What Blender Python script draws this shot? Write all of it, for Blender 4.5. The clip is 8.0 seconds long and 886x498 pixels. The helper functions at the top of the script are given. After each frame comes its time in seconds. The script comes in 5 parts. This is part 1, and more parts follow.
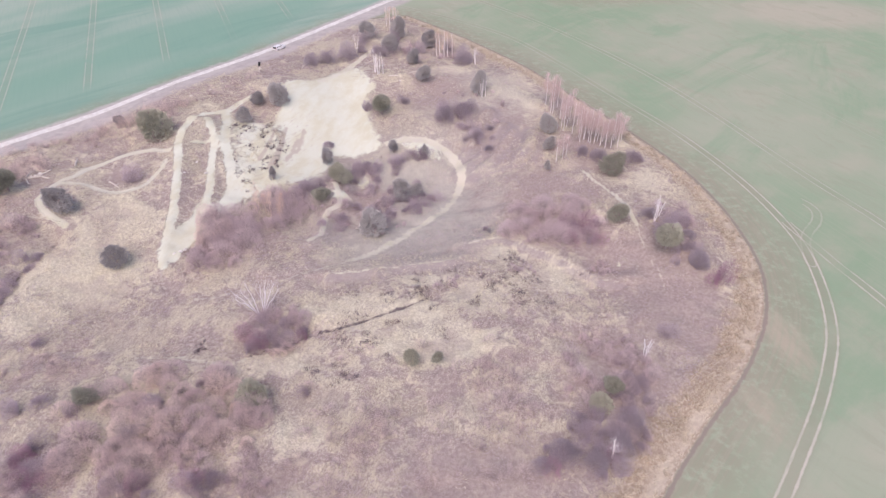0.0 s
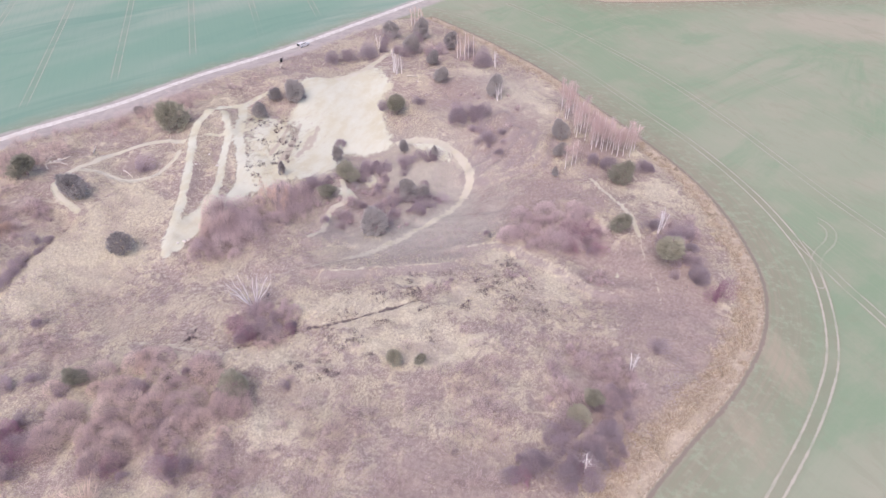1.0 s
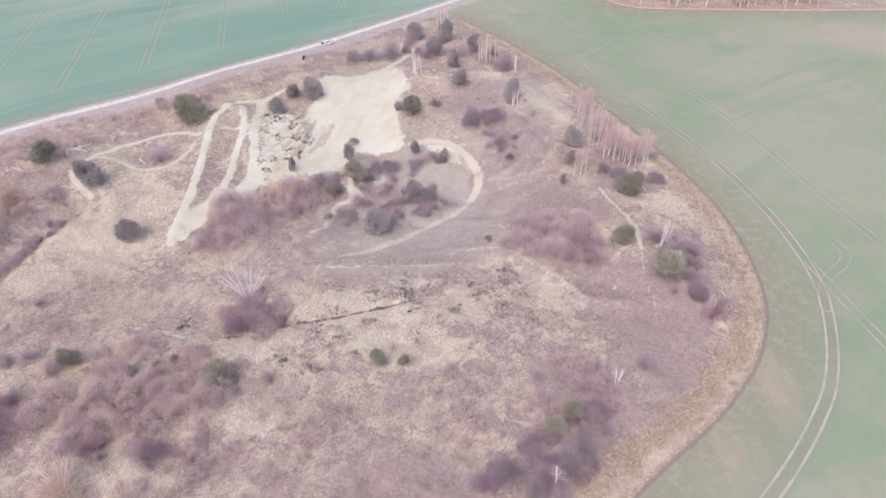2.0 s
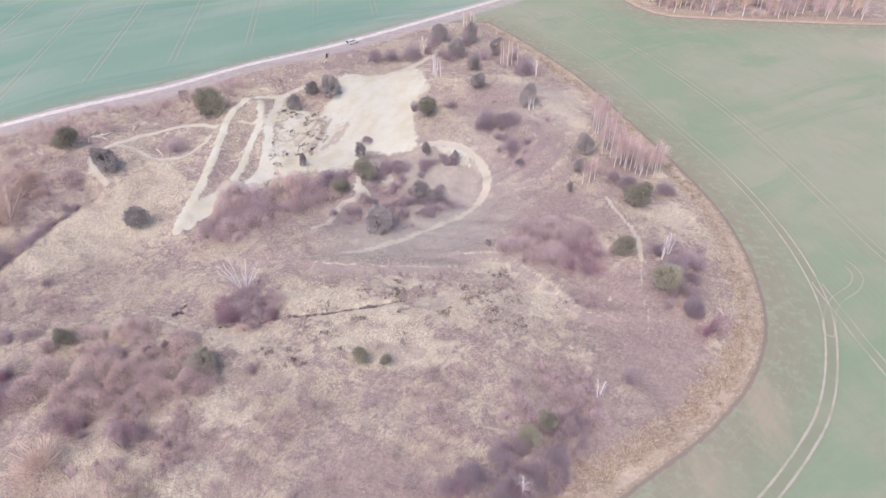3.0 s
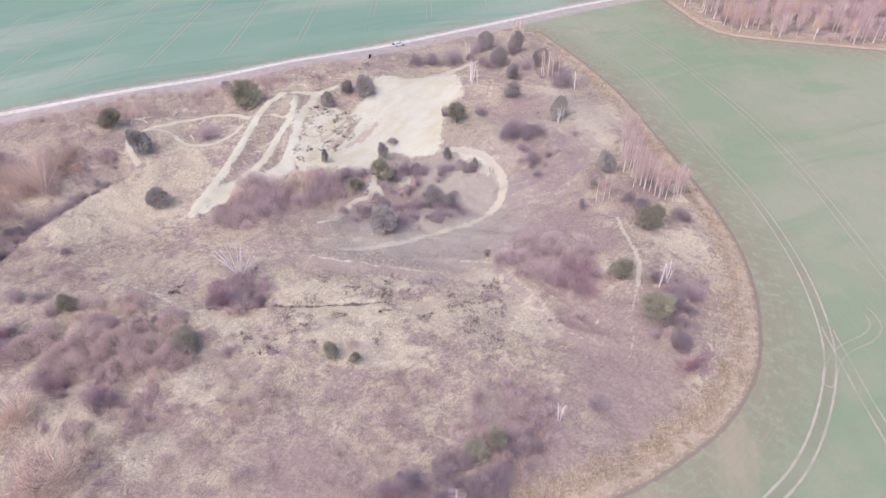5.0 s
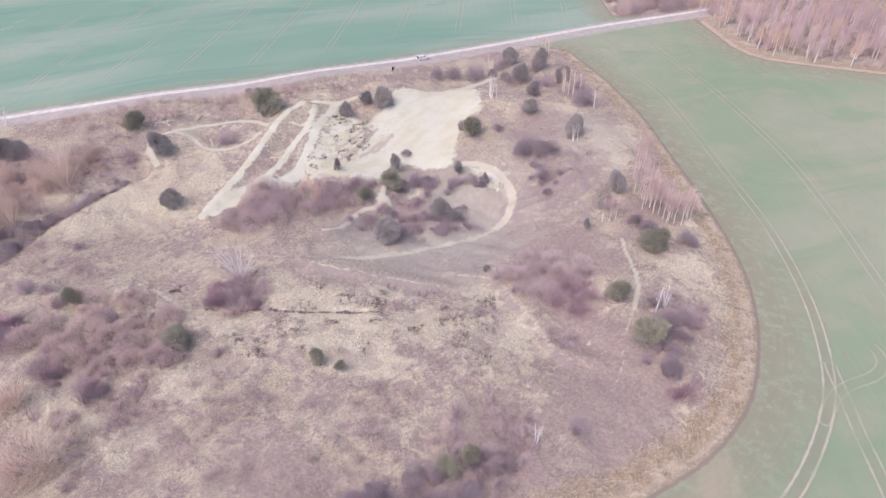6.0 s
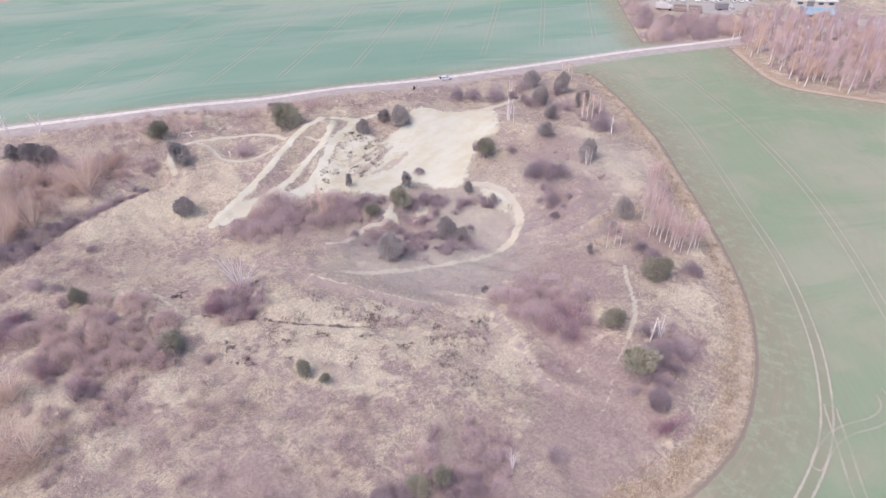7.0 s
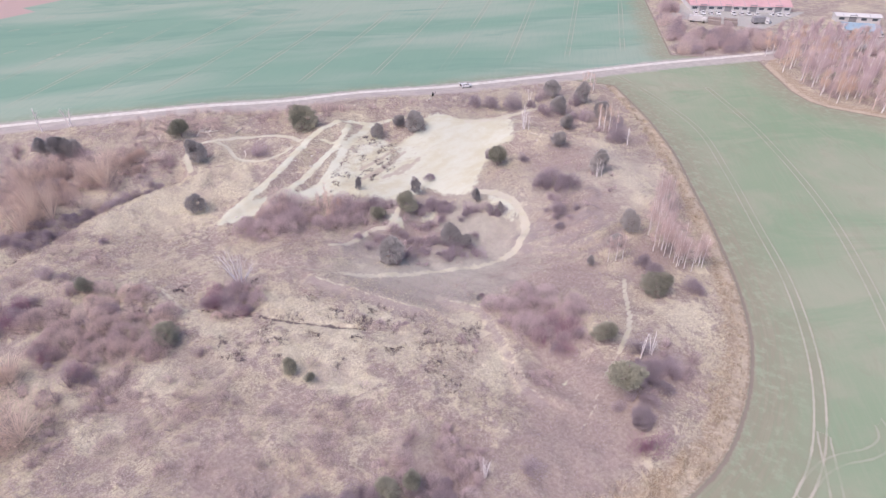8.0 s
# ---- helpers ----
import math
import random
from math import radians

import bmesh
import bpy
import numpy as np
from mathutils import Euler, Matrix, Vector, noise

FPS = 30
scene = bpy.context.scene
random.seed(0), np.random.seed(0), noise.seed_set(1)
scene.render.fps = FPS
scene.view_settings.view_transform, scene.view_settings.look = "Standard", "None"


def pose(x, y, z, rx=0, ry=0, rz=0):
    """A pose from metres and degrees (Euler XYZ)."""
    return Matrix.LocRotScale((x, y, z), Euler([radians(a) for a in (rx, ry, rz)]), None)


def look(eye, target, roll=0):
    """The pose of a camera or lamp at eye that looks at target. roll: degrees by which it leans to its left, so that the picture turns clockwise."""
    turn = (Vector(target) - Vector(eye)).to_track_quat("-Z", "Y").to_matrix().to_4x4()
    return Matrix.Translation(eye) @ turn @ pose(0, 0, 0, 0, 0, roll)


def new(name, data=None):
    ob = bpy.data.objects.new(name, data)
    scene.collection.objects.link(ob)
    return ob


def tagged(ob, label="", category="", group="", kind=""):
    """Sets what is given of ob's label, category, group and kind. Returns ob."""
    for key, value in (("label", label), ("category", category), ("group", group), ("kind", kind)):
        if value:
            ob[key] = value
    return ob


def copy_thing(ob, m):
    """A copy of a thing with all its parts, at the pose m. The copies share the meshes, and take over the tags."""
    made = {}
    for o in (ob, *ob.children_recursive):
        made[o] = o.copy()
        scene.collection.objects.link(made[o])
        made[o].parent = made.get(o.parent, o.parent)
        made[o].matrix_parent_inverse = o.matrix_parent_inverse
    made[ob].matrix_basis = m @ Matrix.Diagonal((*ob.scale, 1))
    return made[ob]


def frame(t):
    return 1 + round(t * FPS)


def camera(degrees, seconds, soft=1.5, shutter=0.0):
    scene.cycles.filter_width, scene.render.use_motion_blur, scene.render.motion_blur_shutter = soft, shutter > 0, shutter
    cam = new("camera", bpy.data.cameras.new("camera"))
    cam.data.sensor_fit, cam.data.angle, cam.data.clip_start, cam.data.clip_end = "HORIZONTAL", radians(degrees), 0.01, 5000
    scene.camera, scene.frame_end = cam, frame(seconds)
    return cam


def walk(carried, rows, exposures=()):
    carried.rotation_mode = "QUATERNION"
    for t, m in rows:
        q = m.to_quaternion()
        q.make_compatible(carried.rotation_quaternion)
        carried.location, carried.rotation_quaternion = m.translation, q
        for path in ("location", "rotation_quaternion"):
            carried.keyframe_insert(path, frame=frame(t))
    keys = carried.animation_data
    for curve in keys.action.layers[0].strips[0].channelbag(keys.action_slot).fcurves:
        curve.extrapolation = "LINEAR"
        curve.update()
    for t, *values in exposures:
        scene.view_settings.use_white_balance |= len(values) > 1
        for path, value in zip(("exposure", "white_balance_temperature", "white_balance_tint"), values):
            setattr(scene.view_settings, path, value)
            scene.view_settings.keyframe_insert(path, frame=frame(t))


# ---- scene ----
EXPOSURE = (0.26, 6510, 23.0)  # stops, kelvin, tint
cam = camera(70.0, 8.0, soft=1.35)
METRES, EYE, TILT, LEAN, TURN = 68.0, 84.8, -39.95, 0.0, 0.0
ROWS = [
    (0.0, 0.0, 0.0, 0.0, -0.0, 0.0, 0.0),
    (0.5, 0.0597, 0.003, 0.0022, 1.62, 0.05, -1.33),
    (1.0, 0.1242, 0.0081, 0.0059, 3.37, 0.04, -2.78),
    (1.5, 0.1834, 0.0143, 0.0109, 5.02, 0.01, -4.15),
    (3.0, 0.3738, 0.0447, 0.0334, 10.36, -0.31, -8.52),
    (3.5, 0.4265, 0.0558, 0.0422, 11.91, -0.5, -9.77),
    (4.0, 0.4894, 0.0709, 0.0544, 13.72, -0.75, -11.13),
    (4.5, 0.5467, 0.0865, 0.0668, 15.42, -1.02, -12.4),
    (6.0, 0.7204, 0.1425, 0.1144, 20.94, -0.93, -16.52),
    (6.5, 0.7743, 0.1632, 0.1311, 22.67, -0.59, -17.73),
    (7.0, 0.8319, 0.1873, 0.1511, 24.62, -0.3, -19.07),
    (7.5, 0.8847, 0.2111, 0.1689, 26.31, -0.27, -20.18),
    (8.0, 0.9399, 0.2385, 0.191, 28.24, -0.9, -21.44),
]
walk(cam, [(t, pose(0, 0, EYE, TILT, LEAN, TURN) @ pose(METRES * x, METRES * y, METRES * z, 90 + pitch, roll, yaw)) for t, x, y, z, yaw, pitch, roll in ROWS],
     [(0.0, *EXPOSURE), (8.0, *EXPOSURE)])

# ---- world and sun ----
SUN_AZ, SUN_EL = 200.0, 56.0  # compass degrees from +y towards +x, and height
world = bpy.data.worlds.new("sky")
scene.world = world
world.use_nodes = True
_sky = world.node_tree.nodes.new("ShaderNodeTexSky")
_sky.sky_type = "NISHITA"
_sky.sun_disc = False
_sky.sun_elevation = radians(SUN_EL)
_sky.sun_rotation = radians(SUN_AZ)
_sky.air_density = 1.0
_sky.dust_density = 4.0
world.node_tree.links.new(_sky.outputs[0], world.node_tree.nodes["Background"].inputs[0])
world.node_tree.nodes["Background"].inputs[1].default_value = 0.15
_sun = new("sun", bpy.data.lights.new("sun", "SUN"))
_sun.data.energy = 0.6
_sun.data.angle = radians(45)
_sun.data.color = (1.0, 0.94, 0.86)
_s = Vector((math.sin(radians(SUN_AZ)) * math.cos(radians(SUN_EL)), math.cos(radians(SUN_AZ)) * math.cos(radians(SUN_EL)), math.sin(radians(SUN_EL))))
_sun.matrix_world = look(_s * 200, (0, 0, 0))

# ---- materials ----


class Nodes:
    """A short hand for node materials."""

    def __init__(self, name, rough=0.9):
        self.mat = bpy.data.materials.new(name)
        self.mat.use_nodes = True
        self.tree = self.mat.node_tree
        self.bsdf = self.tree.nodes["Principled BSDF"]
        self.bsdf.inputs["Roughness"].default_value = rough
        self.bsdf.inputs["Specular IOR Level"].default_value = 0.2
        self.where = self.tree.nodes.new("ShaderNodeTexCoord").outputs["Object"]

    def put(self, socket, value):
        if isinstance(value, bpy.types.NodeSocket):
            self.tree.links.new(value, socket)
        elif isinstance(value, tuple) and len(value) == 3 and socket.type == "RGBA":
            socket.default_value = (*value, 1)
        else:
            socket.default_value = value

    def attr(self, name):
        n = self.tree.nodes.new("ShaderNodeAttribute")
        n.attribute_name = name
        return n.outputs["Fac"]

    def noise(self, scale, detail=3.0, rough=0.55, stretch=None, distort=0.0):
        n = self.tree.nodes.new("ShaderNodeTexNoise")
        n.inputs["Scale"].default_value, n.inputs["Detail"].default_value = scale, detail
        n.inputs["Roughness"].default_value, n.inputs["Distortion"].default_value = rough, distort
        if stretch:
            m = self.tree.nodes.new("ShaderNodeMapping")
            m.vector_type = "TEXTURE"
            m.inputs["Scale"].default_value = [1 / k for k in stretch[:3]]
            m.inputs["Rotation"].default_value = (0, 0, radians(stretch[3]))
            self.put(m.inputs["Vector"], self.where)
            self.put(n.inputs["Vector"], m.outputs[0])
        else:
            self.put(n.inputs["Vector"], self.where)
        return n.outputs["Fac"]

    def stripes(self, across, scale):
        """Noise in lines that run along the line that `across` is counted from."""
        n = self.tree.nodes.new("ShaderNodeTexNoise")
        n.inputs["Scale"].default_value, n.inputs["Detail"].default_value = scale, 4
        c = self.tree.nodes.new("ShaderNodeCombineXYZ")
        self.put(c.inputs[0], across)
        self.put(c.inputs[1], self.math("MULTIPLY", self.noise(0.05, 2), 4.0))
        self.put(n.inputs["Vector"], c.outputs[0])
        return n.outputs["Fac"]

    def voronoi(self, scale, feature="F1"):
        n = self.tree.nodes.new("ShaderNodeTexVoronoi")
        n.feature = feature
        n.inputs["Scale"].default_value = scale
        self.put(n.inputs["Vector"], self.where)
        return n.outputs["Distance"]

    def math(self, op, a, b=0.0):
        n = self.tree.nodes.new("ShaderNodeMath")
        n.operation = op
        self.put(n.inputs[0], a)
        self.put(n.inputs[1], b)
        return n.outputs[0]

    def step(self, x, lo, hi, to=1.0):
        """0 below lo, `to` above hi, smooth between (hi below lo turns it round)."""
        n = self.tree.nodes.new("ShaderNodeMapRange")
        n.interpolation_type = "SMOOTHSTEP"
        turned = hi < lo
        a, b = (hi, lo) if turned else (lo, hi)
        self.put(n.inputs[0], x)
        for k, v in zip((1, 2, 3, 4), (a, b, to if turned else 0.0, 0.0 if turned else to)):
            n.inputs[k].default_value = v
        return n.outputs[0]

    def mix(self, fac, a, b):
        n = self.tree.nodes.new("ShaderNodeMix")
        n.data_type = "RGBA"
        self.put(n.inputs["Factor"], fac)
        self.put(n.inputs["A"], a)
        self.put(n.inputs["B"], b)
        return n.outputs["Result"]

    def random(self):
        return self.tree.nodes.new("ShaderNodeObjectInfo").outputs["Random"]

    def island(self):
        return self.tree.nodes.new("ShaderNodeNewGeometry").outputs["Random Per Island"]

    def colour(self, value):
        self.put(self.bsdf.inputs["Base Color"], value)
        return self

    def bump(self, height, strength=0.5, distance=0.1):
        n = self.tree.nodes.new("ShaderNodeBump")
        n.inputs["Strength"].default_value, n.inputs["Distance"].default_value = strength, distance
        self.put(n.inputs["Height"], height)
        self.put(self.bsdf.inputs["Normal"], n.outputs[0])
        return self


def plain(name, a, b, scale=3.0, rough=0.85, metal=0.0, per=""):
    """A surface between two colours: by grain, and by thing or by leaf where per says so."""
    n = Nodes(name, rough)
    n.bsdf.inputs["Metallic"].default_value = metal
    f = n.noise(scale, 4)
    if per == "island":
        f = n.math("ADD", n.math("MULTIPLY", f, 0.5), n.math("MULTIPLY", n.island(), 0.6))
    if per == "object":
        f = n.math("ADD", n.math("MULTIPLY", f, 0.5), n.math("MULTIPLY", n.random(), 0.55))
    if per == "both":
        f = n.math("ADD", n.math("MULTIPLY", n.island(), 0.55), n.math("MULTIPLY", n.random(), 0.5))
    n.colour(n.mix(n.step(f, 0.2, 0.8), a, b))
    return n.mat


def ground_material():
    n = Nodes("ground", 0.95)
    wild, sand, path, tram, road, reed, soil, worn, yard = (n.attr(k) for k in ("wild", "sand", "path", "tram", "road", "reed", "soil", "worn", "yard"))
    fine, mid, broad, huge = n.noise(1.6, 5, 0.65), n.noise(0.33, 5, 0.6, distort=0.6), n.noise(0.07, 4, 0.55), n.noise(0.015, 3)
    streak = n.noise(0.9, 4, 0.6, stretch=(0.35, 1.6, 1, 25))
    streak2 = n.noise(1.5, 4, 0.65, stretch=(1.1, 0.75, 1, 35), distort=2.0)
    # rough grass: straw, mauve litter, moss
    straw = n.mix(n.step(fine, 0.3, 0.7), STRAW_DARK, STRAW)
    straw = n.mix(n.step(streak2, 0.5, 0.62, 0.55), straw, STRAW_PALE)
    litter = n.mix(n.step(fine, 0.3, 0.7), LITTER_DARK, LITTER)
    rough_land = n.mix(n.step(n.math("ADD", mid, n.math("MULTIPLY", broad, 0.9)), 0.89, 1.01), straw, litter)
    rough_land = n.mix(n.step(n.noise(0.11, 4), 0.6, 0.72, 0.55), rough_land, MOSS)
    rough_land = n.mix(n.step(n.noise(2.6, 3, 0.7), 0.63, 0.7, 0.4), rough_land, LITTER_DARK)
    crack = n.noise(0.8, 4, 0.6, stretch=(0.5, 1.4, 1, 70), distort=1.5)
    rough_land = n.mix(n.step(n.math("ABSOLUTE", n.math("SUBTRACT", crack, 0.5)), 0.04, 0.008, 0.8), rough_land, LITTER_DARK)
    worm = n.noise(1.0, 3, 0.6, distort=2.5)
    rough_land = n.mix(n.step(n.math("ABSOLUTE", n.math("SUBTRACT", worm, 0.52)), 0.035, 0.006, 0.6), rough_land, CREAM)
    mat_of_straw = n.math("MULTIPLY", n.step(n.noise(0.28, 4, 0.6, distort=0.8), 0.55, 0.63), n.step(n.noise(0.05, 3), 0.45, 0.6, 0.8))
    rough_land = n.mix(mat_of_straw, rough_land, STRAW_PALE)
    mats = n.math("ADD", n.attr("pale"), n.math("MULTIPLY", n.math("SUBTRACT", n.noise(0.35, 5, 0.65, distort=0.8), 0.5), 1.5))
    rough_land = n.mix(n.step(mats, 0.42, 0.62, 0.85), rough_land, n.mix(n.step(streak2, 0.42, 0.6), STRAW, CREAM))
    heath = n.math("ADD", n.attr("heath"), n.math("MULTIPLY", n.math("SUBTRACT", n.noise(0.22, 5, 0.65, distort=0.8), 0.5), 1.3))
    heath_mix = n.step(heath, 0.3, 0.75, 0.85)
    # dips take the heath tint, which paints the shade of the relief
    rough_land = n.mix(n.step(n.math("ADD", n.attr("dell_shade"), n.math("MULTIPLY", n.math("SUBTRACT", mid, 0.5), 0.8)), 0.1, 0.42, 0.38), rough_land, n.mix(n.step(fine, 0.3, 0.7), HEATH_DARK, HEATH))
    wriggle = n.math("ABSOLUTE", n.math("SUBTRACT", n.noise(0.75, 4, 0.6, distort=2.4), 0.5))
    rough_land = n.mix(n.math("MULTIPLY", n.step(wriggle, 0.035, 0.008, 0.75), n.step(n.noise(0.06, 3), 0.4, 0.6)), rough_land, LITTER_DARK)
    # trodden and short turf
    turf = n.mix(n.step(mid, 0.35, 0.65), TURF, TURF_PALE)
    rough_land = n.mix(n.math("MULTIPLY", worn, 0.85), rough_land, turf)
    rough_land = n.mix(heath_mix, rough_land, n.mix(n.step(fine, 0.3, 0.7), HEATH_DARK, HEATH))
    # shade in the gaps beside the ridges, painted into the colour
    fold_shade = n.math("ADD", n.attr("fold_shade"), n.math("MULTIPLY", n.math("SUBTRACT", mid, 0.5), 2.2))
    rough_land = n.mix(n.step(fold_shade, 0.3, 1.0, 0.6), rough_land, RELIEF_SHADE)
    # south flank of each scarp: earth tint with slope shade painted in
    bank_shade = n.math("ADD", n.attr("bank_shade"), n.math("MULTIPLY", n.math("SUBTRACT", mid, 0.5), 1.4))
    rough_land = n.mix(n.step(bank_shade, 0.25, 0.7, 0.6), rough_land, RELIEF_SHADE)
    gold = n.mix(n.step(fine, 0.35, 0.65), REED_DARK, REED)
    gold = n.mix(n.step(streak, 0.52, 0.66, 0.6), gold, REED_PALE)
    gold = n.mix(n.step(n.math("ABSOLUTE", n.math("SUBTRACT", crack, 0.48)), 0.06, 0.01, 0.75), gold, REED_DARK)
    rough_land = n.mix(n.step(n.math("ADD", reed, n.math("MULTIPLY", n.math("SUBTRACT", mid, 0.5), 0.9)), 0.35, 0.65), rough_land, gold)
    # bare sand with streaks of wash and a few tufts of litter
    bare = n.mix(n.step(n.noise(0.16, 4, stretch=(1.6, 0.6, 1, -20)), 0.38, 0.66), SAND, SAND_YELLOW)
    bare = n.mix(n.step(n.noise(0.5, 5, 0.65), 0.5, 0.75, 0.5), bare, SAND_PALE)
    groove = n.noise(0.7, 4, 0.6, stretch=(0.3, 1.5, 1, 62), distort=2.2)
    bare = n.mix(n.math("MULTIPLY", n.step(groove, 0.54, 0.72, 0.6), n.attr("washed")), bare, n.mix(mid, LITTER, STRAW_DARK))
    rills = n.math("ADD", n.attr("rills"), n.math("MULTIPLY", n.math("SUBTRACT", n.noise(0.6, 5, 0.7), 0.5), 1.6))
    bare = n.mix(n.step(rills, 0.35, 0.8, 0.7), bare, n.mix(mid, LITTER, STRAW_DARK))
    edge = n.math("ADD", sand, n.math("MULTIPLY", n.math("SUBTRACT", n.noise(0.45, 6, 0.72, distort=0.9), 0.5), 1.35))
    land = n.mix(n.step(edge, 0.34, 0.66), rough_land, bare)
    trod = n.math("ADD", path, n.math("MULTIPLY", n.math("SUBTRACT", n.noise(0.8, 4, 0.6), 0.5), 0.7))
    land = n.mix(n.step(trod, 0.38, 0.62, 0.9), land, n.mix(n.step(mid, 0.35, 0.75), PATH, SAND_YELLOW))
    # ditch and creek lines darkened, broken up by noise
    land = n.mix(n.step(n.math("ADD", n.attr("gully"), n.math("MULTIPLY", n.math("SUBTRACT", n.noise(0.5, 5, 0.7), 0.5), 1.6)), 0.5, 0.8, 0.9), land, GULLY_DARK)
    # bleached fringe along the furrow
    fringe = n.math("MULTIPLY", n.math("MULTIPLY", n.step(wild, 0.2, 0.7), n.step(wild, 3.2, 1.6)), n.math("MULTIPLY", n.step(reed, 0.3, 0.7), n.step(mid, 0.3, 0.55, 0.5)))
    land = n.mix(fringe, land, REED_PALE)
    # winter crop
    rows = n.noise(0.5, 3, stretch=(0.12, 2.4, 1, 115))
    crop = n.mix(n.step(huge, 0.35, 0.65), CROP, CROP_PALE)
    crop = n.mix(n.step(broad, 0.45, 0.7, 0.4), crop, CROP_BARE)
    crop = n.mix(n.step(rows, 0.45, 0.7, 0.18), crop, CROP_LIGHT)
    crop = n.mix(n.step(n.noise(0.026, 5, 0.6, stretch=(0.6, 1.5, 1, 50), distort=0.9), 0.5, 0.66, 0.6), crop, CROP_DEEP)
    # tan crop in the far corner, paled further to paint distance haze
    thin = n.math("ADD", n.attr("thin"), n.math("MULTIPLY", n.math("SUBTRACT", n.noise(0.04, 5, 0.6), 0.5), 0.9))
    crop = n.mix(n.step(thin, 0.3, 0.9, 0.75), crop, CROP_BARE)
    west = n.attr("west")
    west_crop = n.mix(n.step(n.noise(0.012, 3, stretch=(0.5, 1.6, 1, 55)), 0.4, 0.62), WEST, WEST_PALE)
    west_crop = n.mix(n.step(n.noise(0.03, 4, 0.6, stretch=(0.45, 1.5, 1, 48), distort=0.8), 0.5, 0.66, 0.6), west_crop, WEST_DARK)
    west_crop = n.mix(n.step(rows, 0.4, 0.72, 0.14), west_crop, WEST_DARK)
    crop = n.mix(west, crop, west_crop)
    rim = n.math("ADD", n.attr("rim"), n.math("MULTIPLY", n.math("SUBTRACT", n.noise(0.12, 4), 0.5), 10.0))
    crop = n.mix(n.step(rim, 16.0, 2.0, 0.85), crop, n.mix(n.step(n.noise(0.5, 5, 0.65), 0.45, 0.7), CROP_WORN, CROP_PALE))
    mottle = n.noise(0.11, 6, 0.7, stretch=(0.6, 1.3, 1, 120), distort=1.2)
    crop = n.mix(n.math("MULTIPLY", n.step(mottle, 0.5, 0.66, 0.25), n.step(west, 0.6, 0.4)), crop, CROP_WORN)
    patchy = n.step(n.noise(0.13, 3), 0.2, 0.6)
    wobble = n.math("MULTIPLY", n.noise(0.7), 0.3)
    for lane, strength in ((tram, n.attr("rutted")), (n.attr("branch"), 0.6), (n.attr("turning"), 0.38)):
        crop = n.mix(n.math("MULTIPLY", n.step(lane, 1.1, -0.2, 0.6), n.math("MULTIPLY", strength, patchy)), crop, CROP_WORN)
        pressed = n.step(n.math("ADD", n.math("ABSOLUTE", lane), wobble), 0.46, 0.2)
        crop = n.mix(n.math("MULTIPLY", pressed, n.math("MULTIPLY", strength, patchy)), crop, RUT)
    scraped = n.math("ADD", n.attr("scraped"), n.math("MULTIPLY", n.math("SUBTRACT", n.noise(0.3, 4, 0.6, stretch=(1.6, 0.5, 1, 15)), 0.5), 1.2))
    crop = n.mix(n.step(scraped, 0.3, 1.0, 0.8), crop, CROP_TAN)
    crop = n.mix(n.step(soil, 0.4, 0.6), crop, SOIL)
    line = n.math("ADD", wild, n.math("MULTIPLY", n.math("SUBTRACT", n.noise(0.9, 4), 0.5), 0.8))
    striped = n.stripes(n.attr("rim"), 1.5)
    crop = n.mix(n.math("MULTIPLY", n.step(n.attr("rim"), 13.0, 3.0), n.step(striped, 0.46, 0.66, 0.2)), crop, CROP_TAN)
    crop = n.mix(n.math("MULTIPLY", n.step(n.attr("rim"), 26.0, 8.0), n.step(striped, 0.5, 0.36, 0.2)), crop, CROP)
    # furrow between the crop and the rough land
    crop = n.mix(n.step(n.math("ABSOLUTE", n.math("ADD", line, 0.5)), 0.48, 0.15, 0.75), crop, FURROW)
    all_land = n.mix(n.step(line, -0.25, 0.1), crop, land)
    all_land = n.mix(n.step(yard, 0.4, 0.6), all_land, n.mix(n.step(fine, 0.3, 0.7), YARD, YARD_PALE))
    verge = n.math("ADD", road, n.math("ADD", n.math("MULTIPLY", west, 4.4), n.math("MULTIPLY", n.math("SUBTRACT", n.noise(0.3, 4), 0.5), 4.0)))
    all_land = n.mix(n.step(verge, 8.5, 6.0, 0.85), all_land, n.mix(n.step(mid, 0.35, 0.65), VERGE, VERGE_PALE))
    n.colour(all_land)
    rough_relief = n.math("ADD", n.math("MULTIPLY", fine, 0.6), n.math("MULTIPLY", streak2, 0.7))
    rough_amount = n.math("MULTIPLY", n.step(line, -0.4, 0.4, 0.95), n.step(edge, 0.6, 0.4))
    n.bump(n.math("MULTIPLY", rough_relief, n.math("ADD", 0.1, rough_amount)), 0.6, 0.5)
    return n.mat


STRAW, STRAW_DARK, STRAW_PALE = (0.60, 0.545, 0.41), (0.505, 0.44, 0.34), (0.745, 0.695, 0.54)
# the second colour paints relief shade on scarp flanks and between folds
GULLY_DARK, RELIEF_SHADE = (0.15, 0.12, 0.13), (0.375, 0.32, 0.315)
CREAM = (0.79, 0.74, 0.585)
# low mauve growth, also the tint that paints shade into dips
HEATH, HEATH_DARK = (0.46, 0.38, 0.345), (0.34, 0.27, 0.25)
